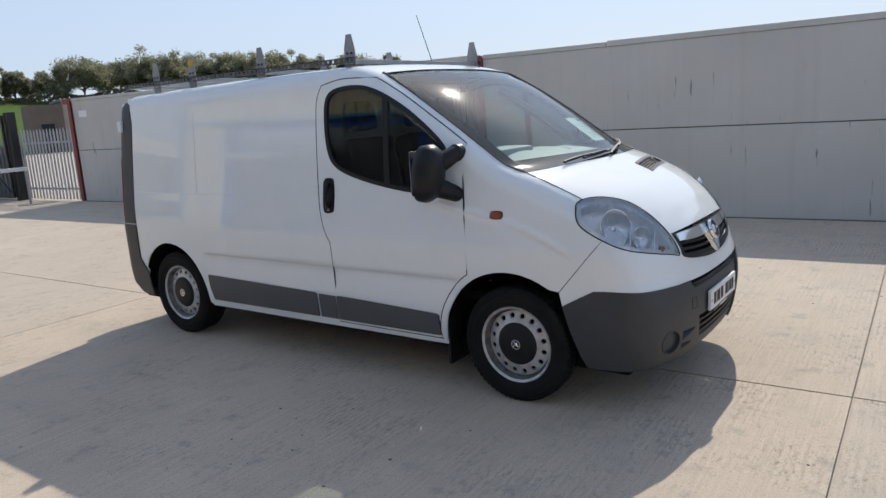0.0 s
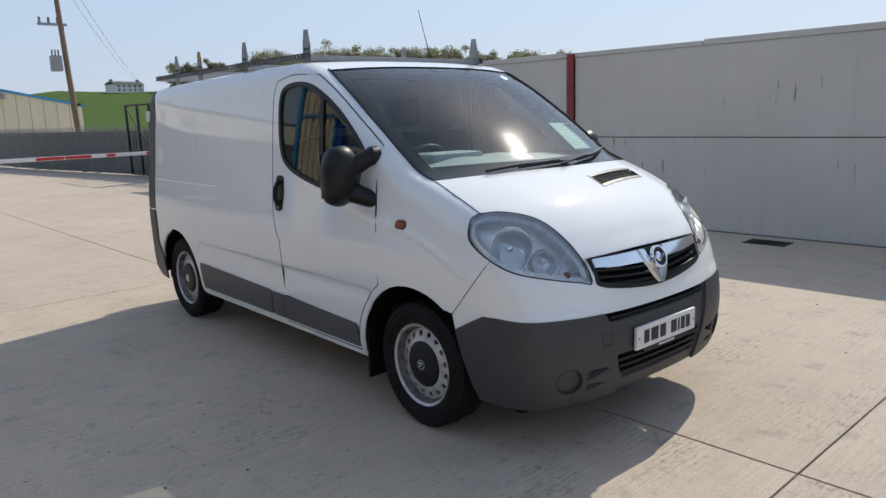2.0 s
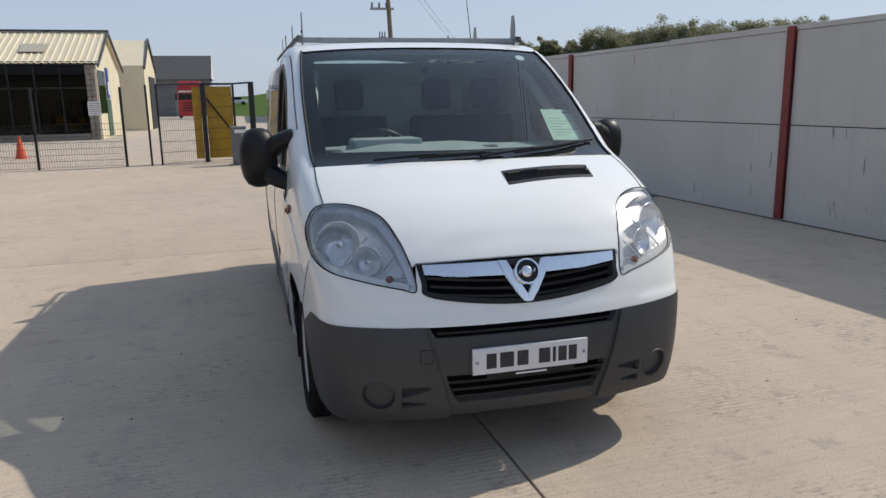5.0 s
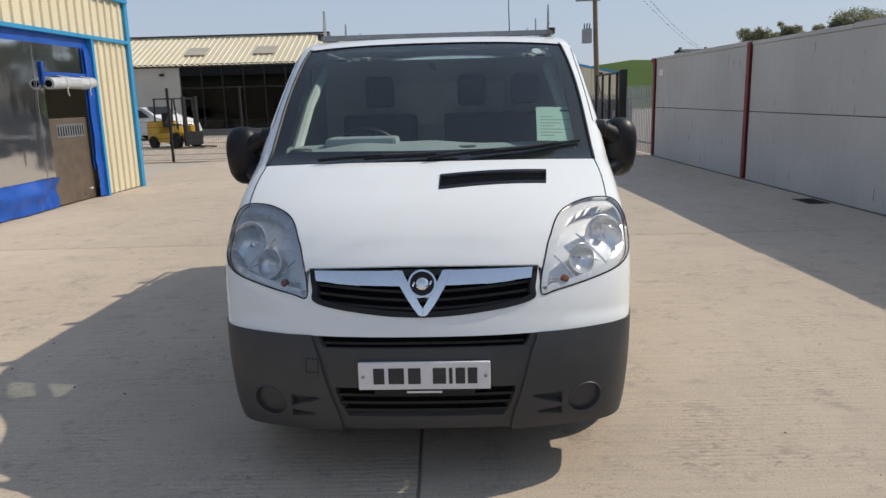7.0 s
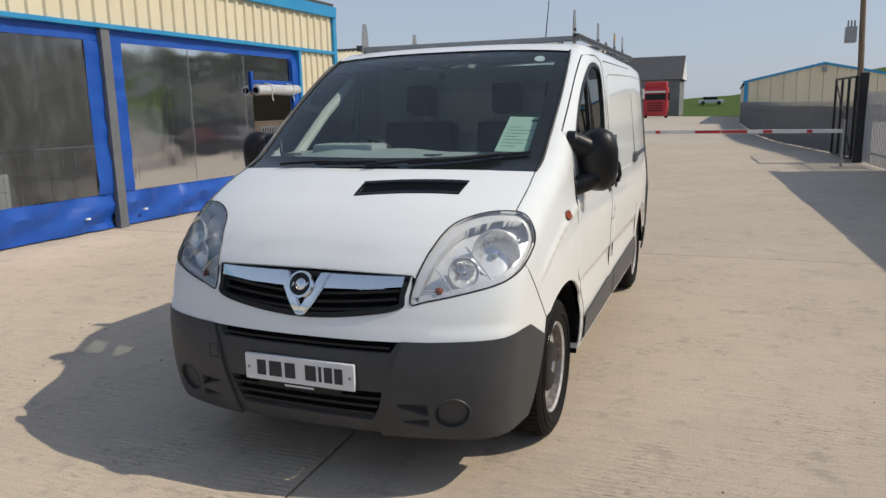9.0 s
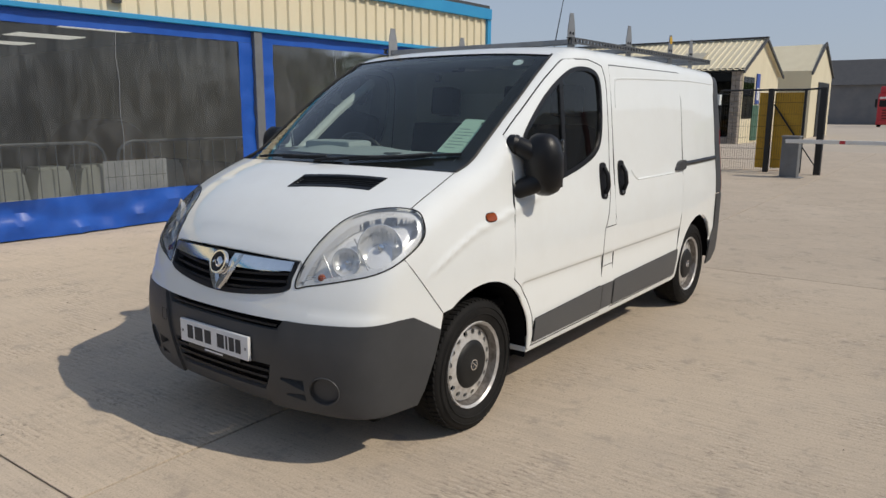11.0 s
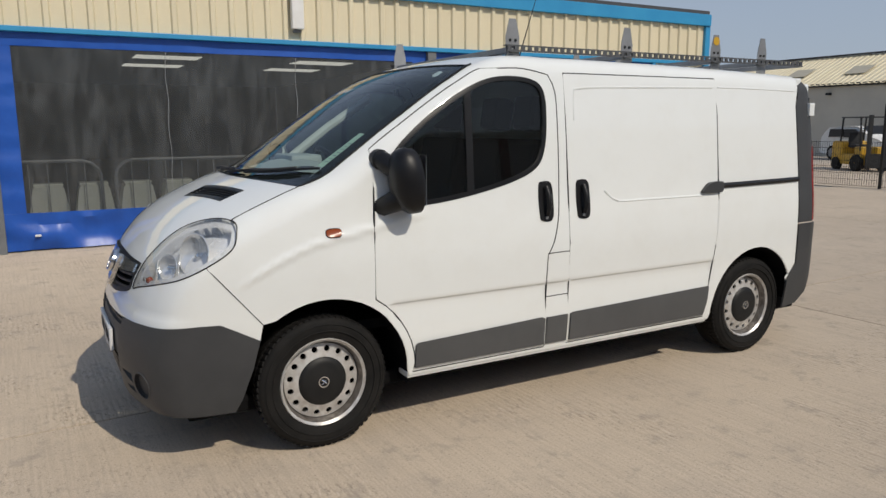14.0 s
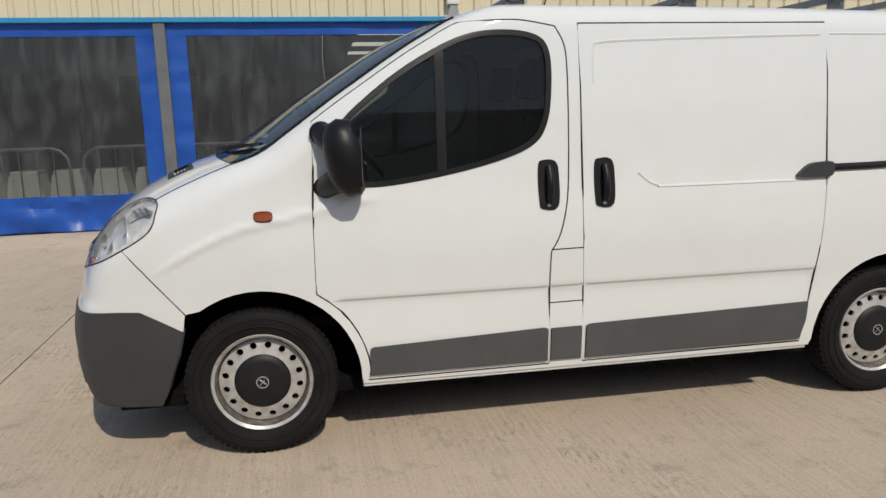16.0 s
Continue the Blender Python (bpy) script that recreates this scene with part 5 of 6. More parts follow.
def build_body(van):
    lamp_out = curve_through(flat(3, LAMP3), 6, True)
    lamp_rear = flat(1, on_skin(3, curve_through(flat(3, LAMP3)[[3, 2, 1, 0]], 6)))
    for side in (1, -1):
        upper = np.vstack((lamp_rear, to_side(BONNET_EDGE)[1:], to_side(SCREEN_EDGE)[1:], to_side(ROOF_EDGE)[1:]))
        rear_arch = arc(-3.095, 0.335, 0.418, 180 - 0, 0, 20)
        rear_arch = [(x, max(z, 0.335)) for x, z in rear_arch]
        outline = [(0.285, 0.675), *upper, (-3.535, 1.83), (-3.505, 1.70), (-3.53, 1.2), (-3.515, 0.885), (-3.525, 0.60), (-3.44, 0.50), *rear_arch, (-2.665, 0.305), (-0.455, 0.305), *[(x, z) for x, z in arc(-0.02, 0.335, 0.428, 180, 55, 18)]]
        arch_door = arc(-0.02, 0.335, 0.47, 176, 122, 8)
        door = [(-0.283, 1.28), (-0.272, 1.10), (-0.268, 0.735), *arch_door[::-1], (-0.475, 0.322), (-1.315, 0.325), (-1.312, 0.74), *curve_through([(-1.318, 0.86), (-1.365, 0.95), (-1.402, 1.13), (-1.412, 1.42), (-1.41, 1.71), (-1.39, 1.80)], 5),
                *curve_through([(-1.36, 1.85), (-1.2, 1.878), (-1.05, 1.876)], 4), *[(x, z - 0.028) for x, z in to_side(SCREEN_EDGE)[::-1] if -0.93 <= x <= -0.28]]
        slide = [(-1.467, 1.862), (-1.472, 1.59), (-1.472, 0.92), (-1.478, 0.325), (-2.612, 0.33), (-2.635, 0.54), (-2.672, 0.79), (-2.70, 1.12), (-2.70, 1.64), (-2.685, 1.862)]
        window = curve_through([(-0.42, 1.47), (-0.41, 1.40), (-0.46, 1.22), (-0.53, 1.185), (-0.80, 1.215), (-1.08, 1.275), (-1.25, 1.345), (-1.315, 1.45), (-1.335, 1.62), (-1.325, 1.75), (-1.27, 1.81), (-1.14, 1.832), (-0.98, 1.818), (-0.82, 1.755), (-0.62, 1.635)], 5, True)
        holes = [grown(door, 0.003)] + ([grown(slide, 0.003)] if side > 0 else [])
        panel("body_side", 1, outline, M_PAINT, van, "white painted steel side", holes=holes, side=side, step=0.026)
        d = panel("front_door", 1, door, M_PAINT, van, "white front door", holes=[window], side=side, step=0.026)
        part("door_gap", seam(1, np.vstack((door, door[:1])), side, 0.0045, -0.0022), M_BLACK, van)
        if side > 0:
            part("door_gap", seam(1, np.vstack((slide, slide[:1])), side, 0.0045, -0.0022), M_BLACK, van)
        # window: glass, rubber frame and divider
        panel("window_glass", 1, grown(window, -0.004), M_TINT, d, "dark tinted side glass", off=-0.010, depth=0, side=side)
        panel("window_frame", 1, grown(window, 0.004), M_BLACK, d, "black rubber window seal", holes=[grown(window, -0.020)], off=0.0025, depth=0.014, side=side)
        panel("window_divider", 1, [(-0.815, 1.235), (-0.855, 1.24), (-0.86, 1.765), (-0.82, 1.75)], M_BLACK, d, off=0.0, depth=0.01, side=side)
        bar = [(-0.485, 0.345), (-1.305, 0.345), (-1.305, 0.498), (-1.29, 0.505), (-0.50, 0.475), (-0.487, 0.465)]
        panel("rubbing_strip", 1, bar, M_STRIP, d, "dark grey plastic side moulding", off=0.012, depth=0.014, side=side)
        build_handle(d, -1.312, 1.155, side)
        panel("sill_strip", 1, [(-1.32, 0.345), (-1.468, 0.345), (-1.468, 0.502), (-1.32, 0.500)], M_STRIP, van, off=0.010, depth=0.012, side=side)
        strip = [(-1.490, 0.345), (-2.60, 0.345), (-2.625, 0.44), (-2.63, 0.535), (-1.51, 0.508), (-1.49, 0.50)]
        if side > 0:
            sd = panel("sliding_door", 1, slide, M_PAINT, van, "white sliding load door", side=1)
            panel("rubbing_strip", 1, strip, M_STRIP, sd, "dark grey plastic side moulding", off=0.012, depth=0.014)
            build_handle(sd, -1.575, 1.155, 1)
            for line in ([(-1.535, 1.60), (-1.535, 1.70), (-1.545, 1.755), (-1.60, 1.782), (-2.1, 1.796), (-2.66, 1.805)], [(-1.74, 1.20), (-1.79, 1.158), (-1.84, 1.137), (-1.90, 1.133), (-2.54, 1.132)]):
                part("pressed_crease", seam(1, curve_through(line, 6), 1, 0.008, -0.0035 if line[0][1] > 1.5 else -0.0025), M_PAINT, sd, smooth=True)
            nose = curve_through([(-2.535, 1.150), (-2.555, 1.174), (-2.60, 1.205), (-2.66, 1.214), (-2.72, 1.210), (-2.72, 1.152), (-2.66, 1.144), (-2.59, 1.144)], 4, True)
            s = Shape().prism([tuple(q) for q in nose], 0.90, 0.938)
            part("rail_end", s, M_BLACKP, van)
            part("slide_rail", seam(1, [(-2.68, 1.185), (-2.9, 1.187), (-3.1, 1.190), (-3.3, 1.192), (-3.52, 1.195)], 1, 0.017, 0.004).add(*strip_faces(1, [(-2.68, 1.172), (-3.52, 1.182), (-3.52, 1.208), (-2.68, 1.198)])), M_BLACK, van, "black sliding door rail")
            for z in (0.87, 0.62):
                part("flap_joint", seam(1, [(-1.318, z), (-1.472, z + 0.002)], 1, 0.0026, 0.0), M_BLACK, van)
            part("pressed_crease", seam(1, [(-2.71, 1.808), (-3.0, 1.806), (-3.3, 1.802), (-3.49, 1.798)], 1, 0.006, -0.0022), M_PAINT, van, smooth=True)
        else:
            for line in ([(x, 1.148) for x in np.linspace(-3.49, -2.26, 14)], [(-2.685, z) for z in np.linspace(1.155, 1.74, 10)]):
                part("pressed_crease", seam(1, np.array(line), -1, 0.006, -0.003), M_PAINT, van, smooth=True)
            panel("rubbing_strip", 1, strip, M_STRIP, van, "dark grey plastic side moulding", off=0.012, depth=0.014, side=-1)
        oval = [(-0.065 + 0.036 * math.copysign(abs(math.cos(t)) ** 0.6, math.cos(t)), 1.078 + 0.019 * math.copysign(abs(math.sin(t)) ** 0.6, math.sin(t))) for t in np.linspace(0, 2 * math.pi, 24, endpoint=False)]
        lens = panel("repeater", 1, oval, M_ORANGE, van, "amber side repeater", off=0.009, depth=0.012, side=side, step=0.02)
        panel("repeater_seal", 1, grown(oval, 0.004), M_BLACK, lens, holes=[oval], off=0.002, depth=0.004, side=side, step=0.02)
        part("wing_joint", seam(1, np.array([(0.285, 0.675)]) * (1 - WING) + lamp_rear[:1] * WING, side, 0.0022, 0.0), M_BLACK, van)
        part("bonnet_joint", seam(2, BONNET_EDGE, side, 0.0028, 0.0), M_BLACK, van)
        # headlamp
        build_lamp(van, lamp_out, side)
        build_mirror(van, side)
        # bumper corner, white nose corner
        cut = 0.56
        top_line = [(0.30, 0.60), (0.40, 0.655), (0.47, 0.692), (0.56, 0.695)]
        pa = flat(3, on_skin(1, top_line))
        pb = flat(3, on_skin(0, [(0.78, 0.690), (0.70, 0.688), (0.63, 0.686), (cut, 0.684)]))
        pc = flat(3, on_skin(0, [(cut, z) for z in np.linspace(0.65, 0.27, 10)]))
        pd = flat(3, on_skin(1, [(0.60, 0.262), (0.42, 0.262), (0.385, 0.33), (0.335, 0.47)]))
        fog = flat(3, on_skin(0, [(0.648, 0.392)]))[0]
        fr = ring(fog[0], fog[1], 0.062, 24)
        bump = panel("bumper_corner", 3, np.vstack((pa, pb, pc, pd)), M_BLACKP, van, "dark grey plastic bumper corner", off=0.004, holes=[fr], depth=0.05, side=side)
        panel("fog_lamp_blank", 3, ring(fog[0], fog[1], 0.055, 24), M_BLACKP, bump, "round fog lamp blank", off=-0.012, depth=0.02, side=side)
        panel("fog_recess", 3, ring(fog[0], fog[1], 0.066, 20), M_DARK, bump, off=-0.045, depth=0, side=side)
        part("fog_ring", seam(3, ring(fog[0], fog[1], 0.064, 24) + [(fog[0] + 0.064, fog[1])], side, 0.004, 0.004), M_BLACKP, bump, smooth=True)
        # white nose corner between lamp, wing joint and bumper
        low = np.vstack((flat(3, on_skin(1, [(0.285, 0.675), (0.30, 0.60), (0.40, 0.655), (0.47, 0.692), (0.56, 0.695)])), pb))
        wing = np.array([(0.285, 0.675)]) * (1 - WING) + lamp_rear[:1] * WING
        high = np.vstack((flat(3, on_skin(0, [(cut, z) for z in np.linspace(0.70, 0.846, 7)])), lamp_out[[k for k in range(len(lamp_out)) if 18 <= k <= 35]][::-1], flat(3, on_skin(1, wing))[::-1][1:-1]))
        panel("nose_corner", 3, np.vstack((low, high)), M_PAINT, van, off=0.0, depth=0.006, side=side)
        # rear quarter: pillar, lamp, bumper
        pil = [(-3.545, 1.84), (-3.512, 1.70), (-3.537, 1.2), (-3.522, 0.89), (-3.70, 0.89), (-3.72, 1.2), (-3.69, 1.60), (-3.65, 1.82), (-3.60, 1.865)]
        panel("rear_pillar", 1, pil, M_BLACKP, van, off=0.004, side=side)
        panel("rear_lamp", 1, [(-3.69, 0.90), (-3.70, 1.42), (-3.722, 1.42), (-3.74, 1.2), (-3.73, 0.90)], M_LAMPRED, van, "red rear lamp cluster", off=0.006, side=side)
        panel("rear_bumper_side", 1, [(-3.52, 0.88), (-3.53, 0.60), (-3.44, 0.49), (-3.43, 0.285), (-3.58, 0.30), (-3.68, 0.38), (-3.725, 0.5), (-3.738, 0.65), (-3.735, 0.88)], M_BLACKP, van, "dark grey plastic rear bumper", off=0.010, side=side)
        hg = Shape().box((-3.70, side * 0.835, 1.63), (-3.645, side * 0.868, 1.72), None, 0.01)
        part("door_hinge", hg, M_PAINT, van)
        if side < 0:
            part("mud_flap", Shape().box((-0.46, side * 0.68, 0.16), (-0.44, side * 0.90, 0.50), None, 0.006), M_BLACK, van)
        for x, r in ((-0.02, 0.435), (-3.095, 0.425)):
            vs, fs = [], []
            a = arc(x, 0.335, r, 0 if x < -1 else -10, 180 if x < -1 else 190, 24)
            for y in (0.55, 0.90):
                vs += [(px, side * (y - (0.05 if px > 0.2 else 0)), pz) for px, pz in a]
            fs = [(i, i + 1, 24 + i + 1, 24 + i) for i in range(23)]
            vs += [(x, side * 0.55, 0.335)]
            fs += [(i, i + 1, 48) for i in range(23)]
            part("arch_liner", Shape().add(vs, fs), M_DARK, van)
        part("sill", Shape().box((-2.66, side * 0.80, 0.285), (-0.45, side * 0.905, 0.318), None, 0.012), M_PAINT, van)

    # roof, bonnet, windscreen
    front_line = [(-0.915 + 0.06 * (1 - (y / 0.745) ** 2), y) for y in np.linspace(-0.745, 0.745, 13)]
    roof = np.vstack((np.array(front_line), ROOF_EDGE[1:], (ROOF_EDGE * (1, -1))[::-1][:-1]))
    panel("roof", 2, roof, M_PAINT, van, "white steel roof", step=0.06)
    base_line = [(0.055 + 0.145 * (1 - (abs(y) / 0.795) ** 2.2), y) for y in np.linspace(0.795, -0.795, 21)]
    glass_top = [(x + 0.004, y) for x, y in front_line]
    glass = np.vstack((np.array(glass_top), SCREEN_EDGE[::-1][1:], np.array(base_line)[1:], (SCREEN_EDGE * (1, -1))[1:-1]))
    ws = panel("windscreen", 2, glass, M_GLASS, van, "dusty clear windscreen", off=-0.002, depth=0, step=0.05)
    ws.visible_shadow = False
    clear = np.vstack(([(x + 0.05, y * 0.905) for x, y in front_line], [(x - 0.0, y * 0.905) for x, y in SCREEN_EDGE[::-1][6:-5]],
                       [(x - 0.105, y * 0.905) for x, y in base_line], [(x, -y * 0.905) for x, y in SCREEN_EDGE[5:-6]]))
    panel("screen_border", 2, glass, M_DARK, ws, "black printed border", holes=[clear], off=-0.006, depth=0, step=0.05)
    rim = Shape()
    for side in (1, -1):
        rim.add(*tube_faces(seam(2, SCREEN_EDGE, side, 0.008, 0.0)))
    rim.add(*tube_faces(seam(2, front_line, 1, 0.005, 0.0)))
    part("screen_seal", rim, M_BLACK, ws, "black rubber seal", smooth=True)
    lamp_in = flat(2, on_skin(3, curve_through(flat(3, LAMP3)[[0, 11, 10, 9, 8]], 6)))
    nose = flat(2, on_skin(0, [(y, 0.936 + 0.010 * (1 - (y / 0.462) ** 2)) for y in np.linspace(0.462, -0.462, 15)]))
    bonnet = np.vstack((BONNET_EDGE[::-1], lamp_in[1:], nose, (lamp_in * (1, -1))[::-1][:-1], (BONNET_EDGE * (1, -1))[1:], np.array(base_line)[::-1][1:-1]))
    vent = [(0.345, 0.065), (0.262, 0.545), (0.362, 0.530), (0.445, 0.06)]
    bon = panel("bonnet", 2, bonnet, M_PAINT, van, "white bonnet", holes=[vent], depth=0.02)
    panel("vent_frame", 2, grown(vent, 0.008), M_BLACK, bon, holes=[grown(vent, -0.012)], off=0.003)
    panel("vent_floor", 2, vent, M_DARK, bon, off=-0.03, depth=0)
    for k in range(6):
        u = (k + 0.5) / 6
        a, b = np.array(vent[0]) * (1 - u) + np.array(vent[3]) * u, np.array(vent[1]) * (1 - u) + np.array(vent[2]) * u
        part("vent_slat", seam(2, curve_through([a, b], 8), 1, 0.0045, -0.012), M_BLACK, bon)
    # scuttle under the wipers
    part("bonnet_gap", seam(2, np.array(base_line), 1, 0.006, -0.004), M_BLACK, bon)

    # nose: white lip, grille, bumper centre
    cut = 0.56
    lip = np.vstack((GRILLE[::-1], [(0.47, 0.828), (cut, 0.848), (cut, 0.684)], [(y, 0.684 - 0.004 * (1 - (y / cut) ** 2)) for y in np.linspace(cut - 0.05, -cut + 0.05, 12)], [(-cut, 0.684), (-cut, 0.848), (-0.47, 0.828)]))
    panel("nose_panel", 0, lip, M_PAINT, van, "white nose panel", depth=0.02)
    up = [(-0.435, 0.6825), (0.435, 0.6825), (0.405, 0.634), (-0.405, 0.634)]
    low = [(-0.368, 0.468), (0.368, 0.468), (0.35, 0.40), (0.315, 0.335), (-0.315, 0.335), (-0.35, 0.40)]
    ridge = [(0.452, 0.684), (0.447, 0.66), (0.425, 0.60), (0.40, 0.50), (0.378, 0.42), (0.352, 0.33), (0.345, 0.27)]
    mid = np.vstack((ridge[::-1], [(y, 0.684) for y in np.linspace(0.40, -0.40, 12)], [(-y, z) for y, z in ridge]))
    bc = panel("bumper_centre", 0, mid, M_BLACKP, van, "dark grey plastic front bumper", holes=[up, low], off=-0.010, depth=0.045)
    for side in (1, -1):
        edge = [(side * cut, 0.27), (side * cut, 0.684), (side * 0.50, 0.684)] + [(side * y, z) for y, z in ridge]
        wedges = [[(side * 0.43, 0.416), (side * 0.553, 0.378), (side * 0.553, 0.432), (side * 0.435, 0.428)], [(side * 0.452, 0.345), (side * 0.553, 0.330), (side * 0.553, 0.364), (side * 0.455, 0.355)]]
        sh = panel("bumper_shoulder", 0, edge, M_BLACKP, van, "dark grey plastic bumper shoulder", holes=wedges, off=0.004, depth=0.03)
        for q in wedges:
            panel("scoop", 0, grown(q, 0.006), M_BLACKP, sh, off=-0.028, depth=0)
    panel("slot_back", 0, grown(up, 0.01), M_DARK, bc, off=-0.05, depth=0)
    panel("slot_back", 0, grown(low, 0.01), M_DARK, bc, off=-0.05, depth=0)
    for z, w in ((0.655, 0.40),):
        part("slot_bar", seam(0, [(y, z) for y in np.linspace(-w, w, 14)], 1, 0.007, -0.02), M_BLACK, bc, smooth=True)
    for z, w in ((0.435, 0.36), (0.40, 0.345), (0.365, 0.33)):
        part("slot_bar", seam(0, [(y, z) for y in np.linspace(-w, w, 14)], 1, 0.009, -0.016), M_BLACK, bc, smooth=True)
    part("tow_cover", seam(0, [(-0.475, 0.535), (-0.425, 0.535), (-0.425, 0.59), (-0.475, 0.592), (-0.475, 0.535)], 1, 0.0022, 0.004), M_BLACK, bc)
    build_grille(van)
    # number plate with plain bars
    pl = part("number_plate", Shape().box((0.872, -0.262, 0.470), (0.889, 0.262, 0.583), pose(0, 0, 0), 0.004), M_PLATE, van, "white number plate with dark characters as plain bars")
    for ya, yb in ((-0.202, -0.158), (-0.142, -0.080), (-0.064, -0.014), (0.034, 0.086), (0.098, 0.112), (0.124, 0.162), (0.172, 0.210)):
        part("plate_bar", Shape().box((0.8893, ya, 0.494), (0.8905, yb, 0.560)), M_INK, pl)
    for y in (-0.243, 0.243):
        part("plate_screw", Shape().tube([(0.888, y, 0.525), (0.8915, y, 0.525)], 0.007, 8), M_GALV, pl)
    part("plate_holder", Shape().box((0.868, -0.20, 0.448), (0.887, 0.20, 0.4695), None, 0.003), M_BLACK, pl)
    part("holder_bar", Shape().box((0.8875, -0.07, 0.455), (0.8885, 0.07, 0.463)), M_PLATE, pl)

    # shell behind the skin: floor, load bay, rear doors
    part("underbody", Shape().box((-3.75, -0.78, 0.22), (0.62, 0.78, 0.30), None, 0.02).box((-2.6, -0.5, 0.14), (-0.5, 0.5, 0.22), None, 0.03), M_DARK, van)
    part("load_floor", Shape().box((-3.7, -0.80, 0.50), (-1.5, 0.80, 0.54)), M_DARK, van)
    part("engine_cover", Shape().box((0.05, -0.54, 0.30), (0.55, 0.54, 1.00)), M_DARK, van)
    part("bulkhead", Shape().box((-1.62, -0.80, 0.35), (-1.59, 0.80, 1.86)), M_LINING, van, "pale steel bulkhead behind the seats")
    part("bulkhead_window", Shape().box((-1.588, -0.45, 1.42), (-1.582, 0.45, 1.70), None, 0.002), M_WHITE, van)
    for side in (1, -1):
        rd = part("rear_door", Shape().box((-3.80, side * 0.012, 0.52), (-3.74, side * 0.74, 1.86), None, 0.02), M_PAINT, van, "white rear door")
        part("rear_glass", Shape().box((-3.806, side * 0.12, 1.25), (-3.801, side * 0.62, 1.72), None, 0.002), M_BLACK, rd)
    part("rear_header", Shape().box((-3.74, -0.72, 1.84), (-3.54, 0.72, 1.90), None, 0.02), M_PAINT, van)
    part("rear_bumper", Shape().box((-3.86, -0.80, 0.33), (-3.68, 0.80, 0.62), None, 0.04), M_BLACKP, van)


def tube_faces(s):
    return s.v, s.f


def strip_faces(way, quad):
    v = on_skin(way, quad)
    v = v + skin_normal(v) * 0.012
    return [tuple(q) for q in v], [(0, 1, 2, 3)]


def build_handle(d, x, z, side):
    """Upright black pull handle in its bowl."""
    o = curve_through([(x - 0.042, z - 0.09), (x + 0.03, z - 0.1), (x + 0.046, z - 0.06), (x + 0.046, z + 0.09), (x + 0.02, z + 0.115), (x - 0.03, z + 0.11), (x - 0.048, z + 0.06)], 5, True)
    h = panel("door_handle", 1, o, M_BLACK, d, "black pull handle", off=0.005, side=side)
    v = on_skin(1, [(x, z - 0.07), (x, z - 0.03), (x, z + 0.04), (x, z + 0.085)])
    v = v + skin_normal(v) * np.array([[0.012], [0.034], [0.034], [0.012]])
    part("grip", Shape().tube([tuple(q * (1, side, 1)) for q in v], 0.014, 10), M_BLACK, h, smooth=True)
    c = on_skin(1, [(x + 0.004, z - 0.083)])[0] * (1, side, 1)
    part("lock", Shape().tube([c, c + np.array((0, side * 0.012, 0))], 0.009, 10), M_GALV, h)


